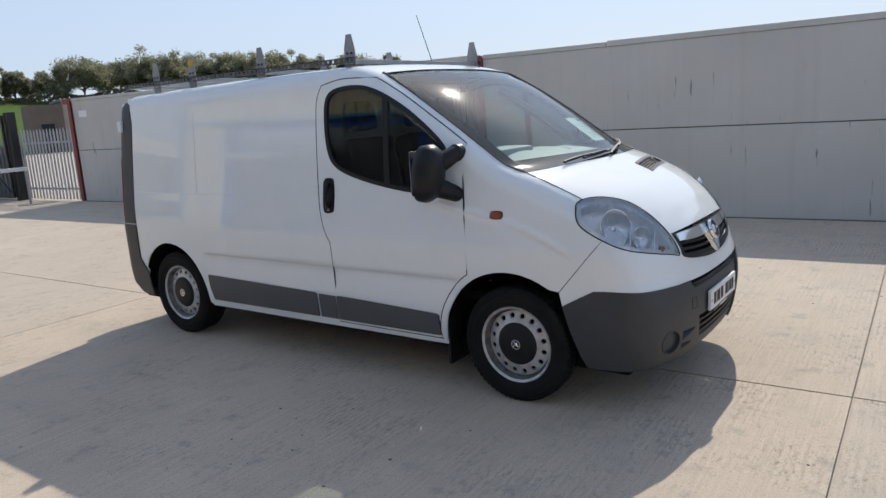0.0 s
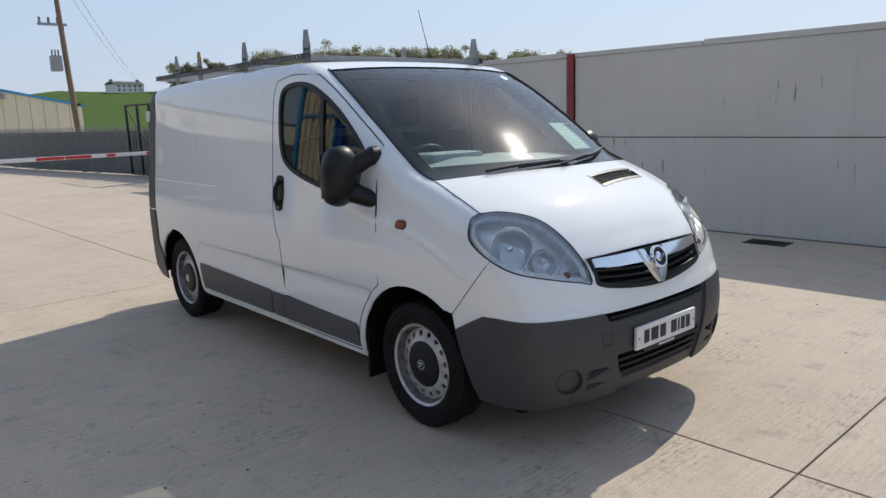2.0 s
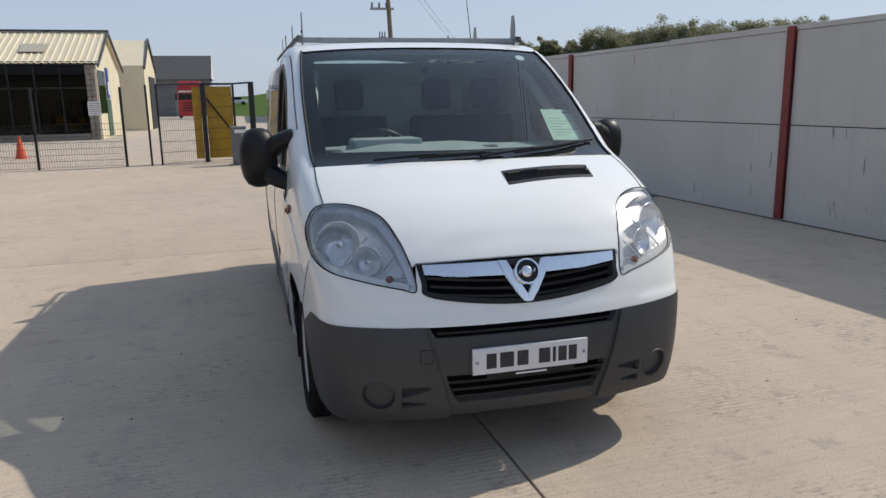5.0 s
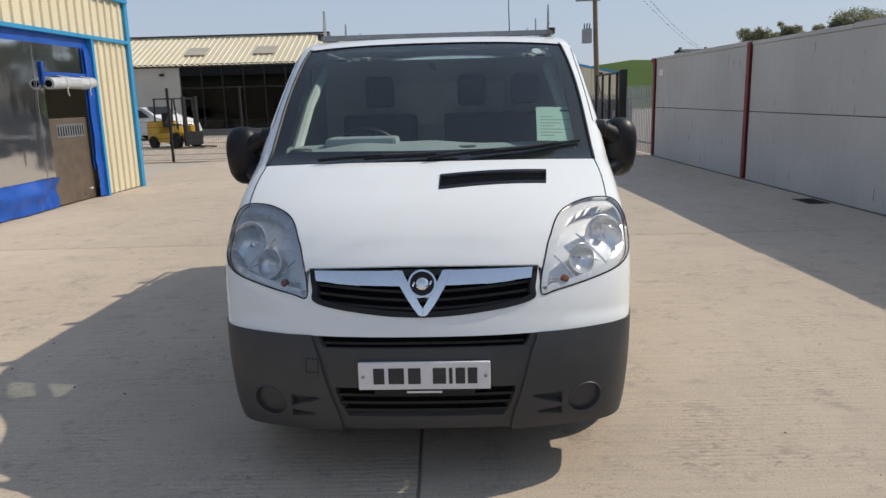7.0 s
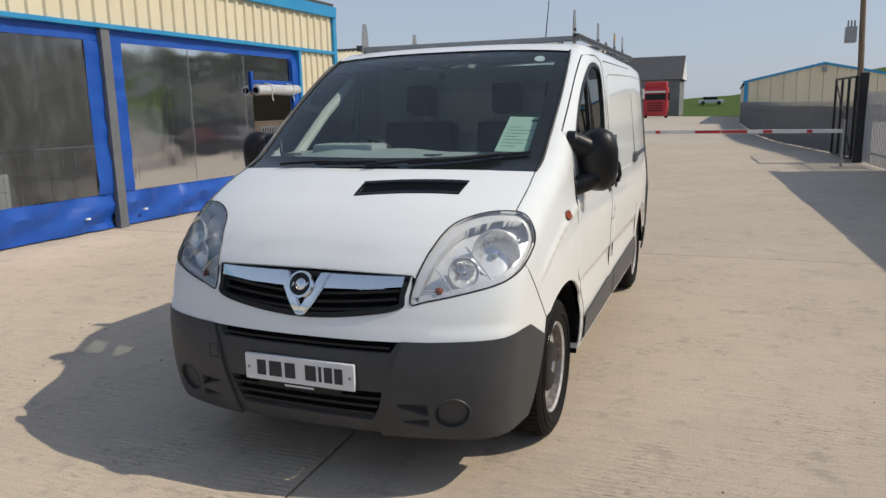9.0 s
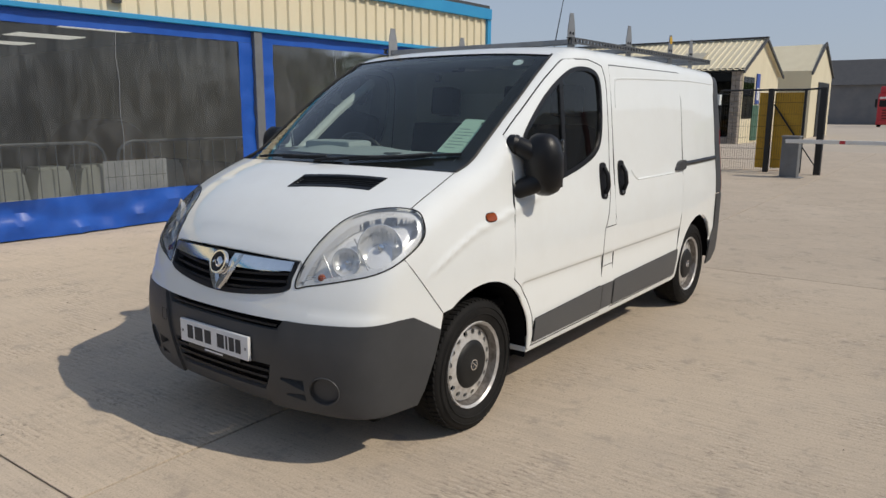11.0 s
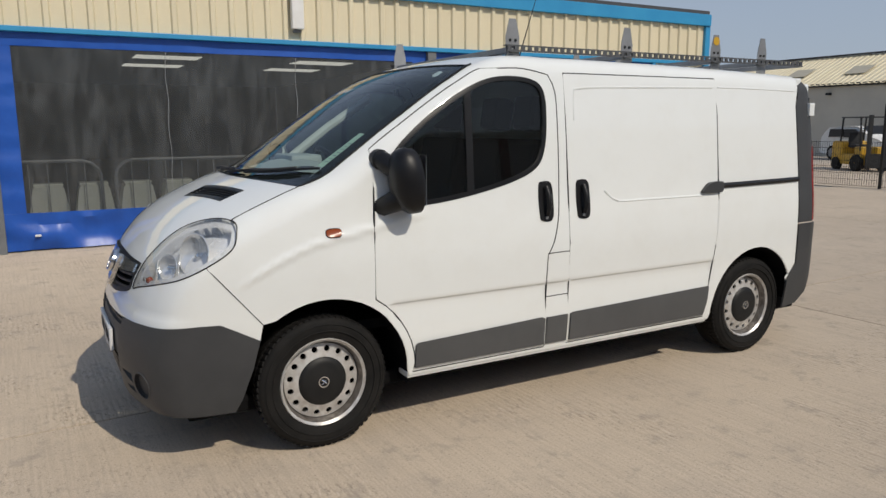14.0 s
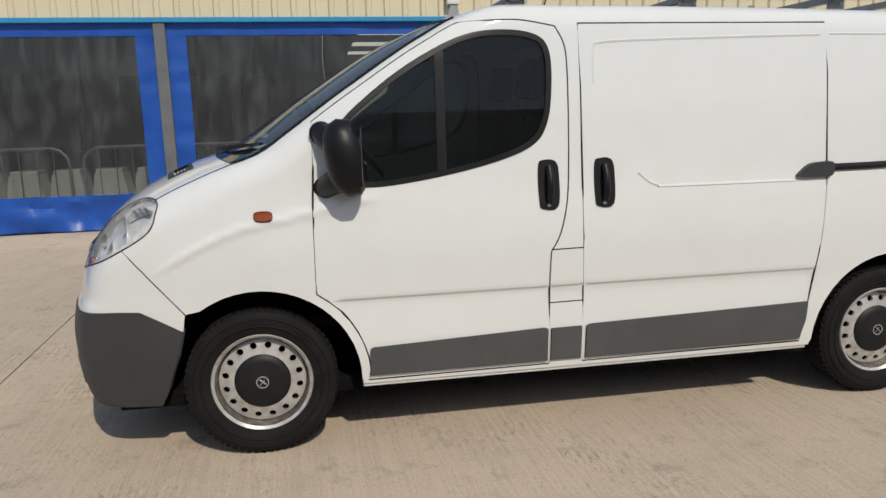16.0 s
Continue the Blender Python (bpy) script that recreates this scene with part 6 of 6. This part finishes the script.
def build_lamp(van, outline, side):
    l = thing("headlamp", "clear headlamp with chrome reflector bowls", "")
    l.parent = van
    panel("lens", 3, grown(outline, -0.002), M_LENS, l, "clear polycarbonate lens", off=0.001, depth=0.01, side=side).visible_shadow = False
    panel("bezel", 3, grown(outline, -0.001), M_LAMPSIDE, l, "silver bezel", holes=[grown(outline, -0.026)], off=-0.016, depth=0.045, side=side)
    panel("housing", 3, grown(outline, -0.003), M_LAMPSIDE, l, off=-0.065, depth=0, side=side)
    face = Vector((0.86, 0.46 * side, 0.22)).normalized()
    o = np.array(outline)
    mid = o.mean(0)
    axis = np.linalg.svd(o - mid)[2][0]
    ends = on_skin(3, np.array([mid + axis * 0.1, mid - axis * 0.1]))
    axis = axis if ends[0][2] > ends[1][2] else -axis
    reach = np.abs((o - mid) @ axis).max()
    for u, r, deep in ((0.22, 0.098, 0.045), (-0.27, 0.062, 0.032)):
        c = on_skin(3, np.array([mid + axis * reach * u]))[0]
        c = c - skin_normal(np.array([c]))[0] * 0.034
        m = Matrix.Translation((c[0], side * c[1], c[2])) @ face.to_track_quat("Y", "Z").to_matrix().to_4x4()
        bowl = [(0.010, -deep), (r * 0.4, -deep * 0.86), (r * 0.7, -deep * 0.5), (r * 0.92, -deep * 0.12), (r, 0.006), (r + 0.003, 0.004)]
        part("reflector", Shape().lathe(bowl, 32, m), M_BOWL, l, "bright reflector bowl", smooth=True)
        part("bulb", Shape().lathe([(0.0, -deep + 0.038), (r * 0.14, -deep + 0.034), (r * 0.17, -deep + 0.016), (r * 0.14, -deep)], 14, m), M_CHROME, l, "chrome bulb shield", smooth=True)
        for k in range(9):
            u = (k - 4) / 4.6
            w = (1 - u * u) ** 0.5 * r * 0.9
            part("flute", Shape().tube([m @ Vector((u * r * 0.9, -deep * (1 - (u * u * 0.81 + q * q * 0.81)) ** 0.8 * 0.85 + 0.001, q * r * 0.9)) for q in (w / r * np.linspace(0.35, 0.95, 4))], 0.0018, 4), M_BOWL, l)
    # level bar between the bowls and the indicator pocket
    for q, w in ((-0.045, 0.9), (-0.52, 0.75)):
        across = np.array((-axis[1], axis[0]))
        span = [mid + axis * reach * q + across * 0.105 * w * v for v in np.linspace(-0.75, 0.75, 9)]
        span = [p for p, k in zip(span, inside(o, np.array(span))) if k]
        if len(span) > 2:
            part("divider", seam(3, span, side, 0.004, -0.030), M_BOWL, l, smooth=True)
    part("indicator", Shape().lathe([(0.0, 0.008), (0.013, 0.004), (0.018, -0.012)], 16, Matrix.Translation((0.725, side * 0.575, 0.872)) @ Vector((0.85, 0.4 * side, 0.2)).normalized().to_track_quat("Y", "Z").to_matrix().to_4x4()), M_ORANGE, l, "amber indicator bulb", smooth=True)
    for k in range(5):
        z = 0.842 + 0.010 * k
        part("lens_rib", seam(3, flat(3, on_skin(0, [(y, z) for y in np.linspace(0.50, 0.60, 6)])), side, 0.002, -0.02), M_CHROME, l)
    v = on_skin(3, outline)
    part("lamp_seal", Shape().tube([tuple(q * (1, side, 1)) for q in np.vstack((v, v[:1]))], 0.0035, 5), M_BLACK, l)


def build_mirror(van, side):
    m = thing("door_mirror", "large black door mirror on a twin arm", "")
    m.parent = van
    f = lambda x, y, z: (x, side * y, z)  # noqa: E731
    for z, mid in ((1.185, 1.225), (1.415, 1.365)):
        part("mount", Shape().tube([f(-0.325, 0.868, z), f(-0.325, 0.905, z), f(-0.33, 0.918, z)], [0.052, 0.050, 0.036], 16), M_BLACK, m, smooth=True)
        part("arm", Shape().tube([f(-0.328, 0.90, z), f(-0.35, 0.945, (z + mid) / 2), f(-0.385, 0.98, mid), f(-0.41, 1.01, 1.295 + (mid - 1.295) * 0.7)], [0.046, 0.050, 0.056, 0.056], 14), M_BLACK, m, smooth=True)
    reach = 1.045 if side < 0 else 1.005
    s = Shape()
    vs, n = [], 20
    prof = [(0.0, 0.02), (0.0, 0.8), (0.02, 0.97), (0.07, 1.0), (0.11, 0.86), (0.135, 0.6), (0.145, 0.2)]
    for dx, k in prof:
        for a in range(n):
            t = 2 * math.pi * a / n
            c, q = math.cos(t), math.sin(t)
            e = (abs(c) ** 2.7 + abs(q) ** 2.7) ** (-1 / 2.7)
            vs.append(f(-0.475 + dx + 0.02 * q * k, reach + 0.098 * k * e * c, 1.315 + 0.16 * k * e * q))
    fs = [(i * n + a, i * n + (a + 1) % n, (i + 1) * n + (a + 1) % n, (i + 1) * n + a) for i in range(len(prof) - 1) for a in range(n)]
    fs += [tuple(range(n))[::-1], tuple((len(prof) - 1) * n + a for a in range(n))]
    part("housing", s.add(vs, fs), M_BLACK, m, "black mirror housing", smooth=True)
    part("mirror_glass", Shape().box(f(-0.479, reach - 0.08, 1.20), f(-0.476, reach + 0.08, 1.44), None, 0.001), M_CHROME, m, "mirror glass")


def build_grille(van):
    g = thing("grille", "black slatted grille with chrome wings and badge", "")
    g.parent = van
    panel("surround", 0, GRILLE, M_BLACK, g, holes=[grown(GRILLE, -0.022)], off=0.004, depth=0.04)
    panel("backing", 0, GRILLE, M_DARK, g, off=-0.045, depth=0)
    for z, w in ((0.850, 0.425), (0.818, 0.415), (0.786, 0.395)):
        part("slat", seam(0, [(y, z + 0.030 * (abs(y) / 0.43) ** 1.4) for y in np.linspace(-w, w, 16)], 1, 0.009, -0.012), M_BLACK, g, smooth=True)
    for s in (1, -1):
        wing = [(s * 0.437, 0.926), (s * 0.10, 0.926), (s * 0.09, 0.870), (s * 0.25, 0.874), (s * 0.43, 0.888)]
        panel("chrome_wing", 0, wing, M_CHROME, g, "chrome wing bar", off=0.012, depth=0.02)
        vee = [(s * 0.001, 0.758), (s * 0.001, 0.786), (s * 0.047, 0.862), (s * 0.080, 0.924), (s * 0.117, 0.926), (s * 0.092, 0.872), (s * 0.046, 0.800), (s * 0.016, 0.762)]
        panel("chrome_vee", 0, vee, M_CHROME, g, "chrome V arm", off=0.022, depth=0.022, step=0.02)
    c = on_skin(0, [(0.0, 0.875)])[0]
    n = skin_normal(np.array([c]))[0]
    m = Matrix.Translation(tuple(c + n * 0.024)) @ Vector(n).to_track_quat("Y", "Z").to_matrix().to_4x4()
    part("badge", Shape().lathe([(0.0, 0.010), (0.04, 0.010), (0.048, 0.008)], 32, m), M_BLACK, g, "round dark badge disc")
    part("badge_ring", Shape().lathe([(0.047, 0.004), (0.048, 0.016), (0.056, 0.016), (0.058, 0.0)], 32, m), M_CHROME, g, "chrome badge ring", smooth=True)
    part("badge_emblem", Shape().lathe([(0.0, 0.016), (0.012, 0.0155), (0.022, 0.013), (0.025, 0.010)], 20, m).tube([m @ Vector(q) for q in ((-0.030, 0.012, -0.006), (-0.036, 0.012, 0.010))], 0.004, 6).tube([m @ Vector(q) for q in ((0.030, 0.012, 0.006), (0.036, 0.012, -0.010))], 0.004, 6), M_CHROME, g, smooth=True)


def welded(s):
    bm = bmesh.new()
    vs = [bm.verts.new(p) for p in s.v]
    for f in s.f:
        bm.faces.new([vs[i] for i in f])
    bmesh.ops.remove_doubles(bm, verts=bm.verts, dist=0.0004)
    bm.verts.index_update()
    out = Shape().add([v.co for v in bm.verts], [[v.index for v in f.verts] for f in bm.faces])
    bm.free()
    return out


def build_wheel(van, x, y, side, steer=0.0):
    w = thing("wheel", "steel wheel with black centre cap on a worn tyre", "")
    w.parent, w.matrix_basis = van, pose(x, y, 0.335, 0, 0, 0 if side > 0 else 180) @ pose(0, 0, 0, 0, 0, steer)
    t = [(0.213, 0.085), (0.238, 0.098), (0.275, 0.108), (0.305, 0.104), (0.321, 0.094), (0.3275, 0.082), (0.3285, 0.0), (0.3275, -0.082), (0.318, -0.1), (0.28, -0.106), (0.213, -0.09)]
    tyre = part("tyre", Shape().lathe(t, 64), M_RUBBER, w, "black tyre", smooth=True)
    rows = ((Shape().box((-0.0118, 0.047, 0.316), (0.0118, 0.0905, 0.3322), None, 0.004), 0.0, 0.20), (Shape().box((-0.0125, 0.006, 0.318), (0.0125, 0.041, 0.3340), None, 0.003), 0.5, -0.38))
    for blk, shift, skew in rows:
        first = None
        for k in range(64):
            m = Matrix.Rotation(2 * math.pi * (k + shift) / 64, 4, "Y") @ Matrix.Rotation(skew, 4, "Z")
            if first is None:
                first = part("tread_block", blk, M_RUBBER, tyre)
                first.matrix_basis = m
            else:
                piece("tread_block", first.data, tyre, m)
    for r in (0.262, 0.295):
        part("wall_ring", Shape().lathe([(r - 0.004, 0.104), (r, 0.1105), (r + 0.004, 0.1085)], 48), M_RUBBER, tyre, smooth=True)
    rim = [(0.186, 0.040), (0.194, 0.044), (0.200, 0.064), (0.206, 0.086), (0.218, 0.096), (0.222, 0.090), (0.214, 0.078)]
    part("rim_barrel", Shape().lathe(rim[:4], 56), M_BARREL, w, "grimy steel barrel", smooth=True)
    part("rim", Shape().lathe(rim[3:], 56), M_STEEL, w, "scuffed bare steel rim", smooth=True)
    # disc with sixteen round holes
    n = 16
    disc = Shape()
    for k in range(n):
        a0 = 2 * math.pi * k / n
        ca = a0 + math.pi / n
        hc = (0.163 * math.cos(ca), 0.163 * math.sin(ca))
        hole = [(hc[0] + 0.0150 * math.cos(ca + t), hc[1] + 0.0150 * math.sin(ca + t)) for t in np.linspace(0, 2 * math.pi, 16, endpoint=False)]
        quad = []
        for t in np.linspace(0, 2 * math.pi, 16, endpoint=False):
            c, s = math.cos(t), math.sin(t)
            e = 1 / max(abs(c), abs(s))
            r, ang = 0.156 + 0.034 * c * e, ca + (math.pi / n) * s * e
            quad.append((r * math.cos(ang), r * math.sin(ang)))
        depth = lambda p: 0.068 - 0.020 * ((math.hypot(*p) - 0.122) / 0.068)  # noqa: E731
        v = [(p[0], depth(p), p[1]) for p in hole] + [(p[0], depth(p), p[1]) for p in quad] + [(p[0], depth(p) - 0.012, p[1]) for p in hole]
        f = [(i, (i + 1) % 16, 16 + (i + 1) % 16, 16 + i) for i in range(16)] + [(i, 32 + i, 32 + (i + 1) % 16, (i + 1) % 16) for i in range(16)]
        disc.add(v, f)
    part("disc", welded(disc), M_STEEL, w, "steel disc with round holes", smooth=True)
    part("brake_drum", Shape().lathe([(0.0, 0.0), (0.17, 0.0), (0.17, -0.04)], 32), M_DARK, w)
    cap = [(0.0, 0.086), (0.03, 0.086), (0.09, 0.084), (0.112, 0.079), (0.125, 0.066)]
    c = part("centre_cap", Shape().lathe(cap, 40), M_CAP, w, "dark grey plastic centre cap", smooth=True)
    badge = part("cap_badge", Shape().lathe([(0.022, 0.0855), (0.023, 0.0895), (0.028, 0.0895), (0.029, 0.0855)], 24), M_CHROME, c, "small chrome cap ring", smooth=True)
    part("emblem", Shape().tube([(-0.014, 0.088, -0.010), (0.0, 0.089, 0.004), (0.012, 0.088, 0.013)], 0.004, 6).tube([(-0.010, 0.088, 0.011), (0.002, 0.0885, -0.002), (0.013, 0.088, -0.012)], 0.0035, 6), M_CHROME, badge)


def build_rack(van):
    r = thing("roof_rack", "grey slotted steel roof rack with upright stops", "rack", pose(0, 0, 0))
    for s in (1, -1):
        y = s * 0.745
        rail = part("side_rail", Shape().box((-3.70, y - 0.004, 2.004), (-1.16, y + 0.004, 2.012)).box((-3.70, y - 0.004, 1.976), (-1.16, y + 0.004, 1.986)).box((-3.70, y - s * 0.03 - 0.004, 2.008), (-1.16, y - 0.004, 2.012)), M_RAIL, r, "perforated side rail")
        tab = part("slot_web", Shape().box((-0.012, y - 0.004, 1.9861), (0.012, y + 0.004, 2.0039)), M_RAIL, rail)
        tab.matrix_basis = pose(-3.68, 0, 0)
        for k in range(1, 56):
            piece("slot_web", tab.data, rail, pose(-3.68 + k * 0.0455, 0, 0))
        for x in (-1.22, -2.06, -2.84, -3.30):
            u = part("upright", Shape().prism([(x - 0.045, 1.90), (x + 0.045, 1.90), (x + 0.045, 2.06), (x + 0.022, 2.155), (x - 0.022, 2.155), (x - 0.045, 2.06)], y - s * 0.036, y - s * 0.032), M_GALV, r, "tapered steel upright")
            for k in (-1, 1):
                part("bolt", Shape().tube([(x + 0.018 * k, y - s * 0.032, 2.04), (x + 0.018 * k, y - s * 0.027, 2.04)], 0.008, 8), M_BLACKS, u)
            part("foot", Shape().box((x - 0.05, y - 0.03, 1.875), (x + 0.05, y + 0.03, 1.9), None, 0.004), M_GALV, u)
            if x == -2.84:
                part("marker", Shape().tube([(x, y - s * 0.0318, 2.115), (x, y - s * 0.029, 2.115)], 0.028, 14), M_YELLOW, u, "yellow round sticker")
    for x in (-1.22, -2.06, -2.84, -3.30, -3.66):
        part("cross_bar", Shape().box((x - 0.025, -0.74, 1.972), (x + 0.025, 0.74, 2.003), None, 0.004), M_GALV, r)
    a = thing("aerial", "thin black roof aerial", "aerial", pose(-1.42, 0.48, 1.93))
    part("mast", Shape().tube([(0, 0, 0.02), (-0.15, 0, 0.46)], [0.004, 0.002], 6), M_BLACK, a)
    part("base", Shape().lathe([(0.022, 0), (0.018, 0.02), (0.006, 0.035), (0.0, 0.035)], 12, pose(0, 0, 0, 90)), M_BLACK, a)


def build_wipers(van):
    for piv, a, mid, b in (((0.145, -0.52), (0.165, -0.30), (0.165, -0.09), (0.150, 0.14)), ((0.205, 0.0), (0.155, 0.20), (0.075, 0.46), (-0.075, 0.74))):
        w = thing("wiper", "black windscreen wiper", "")
        w.parent = van
        line = curve_through([a, mid, b], 8)
        part("blade", seam(2, line, 1, 0.007, 0.012), M_BLACK, w)
        part("arm", seam(2, curve_through([piv, mid], 8), 1, 0.008, 0.020), M_BLACK, w)
        part("spine", seam(2, line[4:-4], 1, 0.006, 0.024), M_BLACKP, w)


def build_cab(van):
    d = thing("dashboard", "grey moulded dashboard", "")
    d.parent = van
    vs, n = [], 21
    prof = [(0.13, 1.265), (0.04, 1.295), (-0.12, 1.338), (-0.28, 1.36), (-0.38, 1.335), (-0.42, 1.26), (-0.42, 0.85), (-0.3, 0.6)]
    for x, z in prof:
        for k in range(n):
            y = -0.78 + 1.56 * k / (n - 1)
            lump = 0.03 * math.exp(-((y + 0.36) / 0.2) ** 2) + 0.02 * math.exp(-(y / 0.16) ** 2)
            vs.append((x - 0.10 * (abs(y) / 0.78) ** 2, y, z + (lump if z > 1.2 else 0)))
    part("moulding", Shape().add(vs, [(i * n + k, i * n + k + 1, (i + 1) * n + k + 1, (i + 1) * n + k) for i in range(len(prof) - 1) for k in range(n - 1)]), M_DASH, d, smooth=True)
    for y in (-0.68, -0.18, 0.18, 0.62):
        part("speaker_vent", Shape().lathe([(0.0, 0.004), (0.045, 0.004), (0.055, 0.0), (0.06, -0.01)], 20, pose(-0.2, y, 1.352, 90)), M_BLACKP, d)
    part("binnacle", Shape().box((-0.42, -0.56, 1.30), (-0.22, -0.18, 1.405), None, 0.04), M_DASH, d)
    sw = thing("steering_wheel", "black steering wheel", "")
    sw.parent = van
    tilt = Matrix.Translation((-0.58, -0.38, 1.28)) @ Matrix.Rotation(radians(-55), 4, "Y")
    part("wheel_rim", Shape().tube([tilt @ Vector((0.19 * math.cos(a), 0.19 * math.sin(a), 0)) for a in np.linspace(0, 2 * math.pi, 33)], 0.016, 10), M_BLACK, sw, smooth=True)
    part("hub", Shape().box((-0.08, -0.07, -0.03), (0.07, 0.07, 0.02), tilt, 0.03), M_BLACK, sw)
    for a in (0.3, 2.84, 4.71):
        part("spoke", Shape().tube([tilt @ Vector((0.05 * math.cos(a), 0.05 * math.sin(a), -0.005)), tilt @ Vector((0.185 * math.cos(a), 0.185 * math.sin(a), 0))], 0.014, 6), M_BLACK, sw)
    for y in (-0.40, 0.22, 0.58):
        s = thing("seat", "dark cloth cab seat with headrest", "")
        s.parent = van
        w = 0.25 if y < 0 else 0.19
        part("cushion", Shape().box((-1.35, y - w, 0.72), (-0.82, y + w, 0.90), None, 0.06), M_SEAT, s)
        part("backrest", Shape().box((-0.08, -w, 0.0), (0.08, w, 0.64), Matrix.Translation((-1.33, y, 0.86)) @ Matrix.Rotation(radians(-10), 4, "Y"), 0.07), M_SEAT, s)
        part("headrest", Shape().box((-0.065, -0.095, 0.0), (0.065, 0.095, 0.20), Matrix.Translation((-1.43, y, 1.545)) @ Matrix.Rotation(radians(-8), 4, "Y"), 0.062), M_SEAT, s)
    part("cab_floor", Shape().box((-1.58, -0.80, 0.55), (0.0, 0.80, 0.60)), M_DARK, van)
    part("cab_roof_lining", Shape().box((-1.58, -0.66, 1.885), (-1.02, 0.66, 1.90), None, 0.005), M_LINING, van)
    part("interior_mirror", Shape().box((-0.86, -0.03, 1.76), (-0.84, 0.01, 1.80), None, 0.008), M_BLACK, van)
    for s in (1, -1):
        part("pillar_lining", Shape().tube([(-0.34, s * 0.74, 1.33), (-0.66, s * 0.72, 1.57), (-0.96, s * 0.68, 1.77)], 0.03, 8), M_LINING, van, smooth=True)
    p = thing("document", "pale green paper sheet propped inside the windscreen", "paper", Matrix.Translation((-0.125, 0.645, 1.372)) @ Matrix.Rotation(radians(-145), 4, "Y") @ Matrix.Rotation(radians(3), 4, "Z"))
    part("sheet", Shape().box((-0.0, -0.105, -0.001), (0.285, 0.105, 0.001)), M_PAPER, p)
    for k in range(7):
        part("text_line", Shape().box((0.04 + 0.026 * k, -0.085, -0.0016), (0.044 + 0.026 * k, -0.085 + 0.07 + 0.04 * ((k * 7) % 3), -0.0012)), M_GREY, p)
    part("heading", Shape().box((0.245, 0.02, -0.0016), (0.262, 0.088, -0.0012)), M_INK, p)
    st = on_skin(2, [(-0.80, 0.60)])[0]
    part("screen_sticker", Shape().lathe([(0.0, 0.001), (0.03, 0.001), (0.031, 0.0)], 20, Matrix.Translation(tuple(st + np.array((-0.004, 0, -0.008)))) @ Vector((0.55, 0.1, 0.83)).to_track_quat("Y", "Z").to_matrix().to_4x4()), M_PLATE, van, "round pale sticker")


def build_van():
    van = thing("panel_van", "white panel van with grey bumpers and roof rack", "van", pose(0, 0, 0))
    build_body(van)
    for x, half in ((-0.01, 0.785), (-3.095, 0.785)):
        for side in (1, -1):
            build_wheel(van, x, side * half, side)
    build_wipers(van)
    build_cab(van)
    build_rack(van)


build_van()


ground = build_ground()
build_wall()
build_drain(-1.03, 5.23)
build_drain(-6.9, 5.10)
build_shed()
build_fences()
build_showroom()
build_far()
build_trees()
build_forklift()
build_parked(-30.6, -14.6, 68, M_WHITE, "white car parked in front of the showroom", 1.46)
build_parked(-36.8, -10.6, 140, M_WHITE, "white car inside the dark showroom", 1.45)
build_debris()
build_slabs(ground)
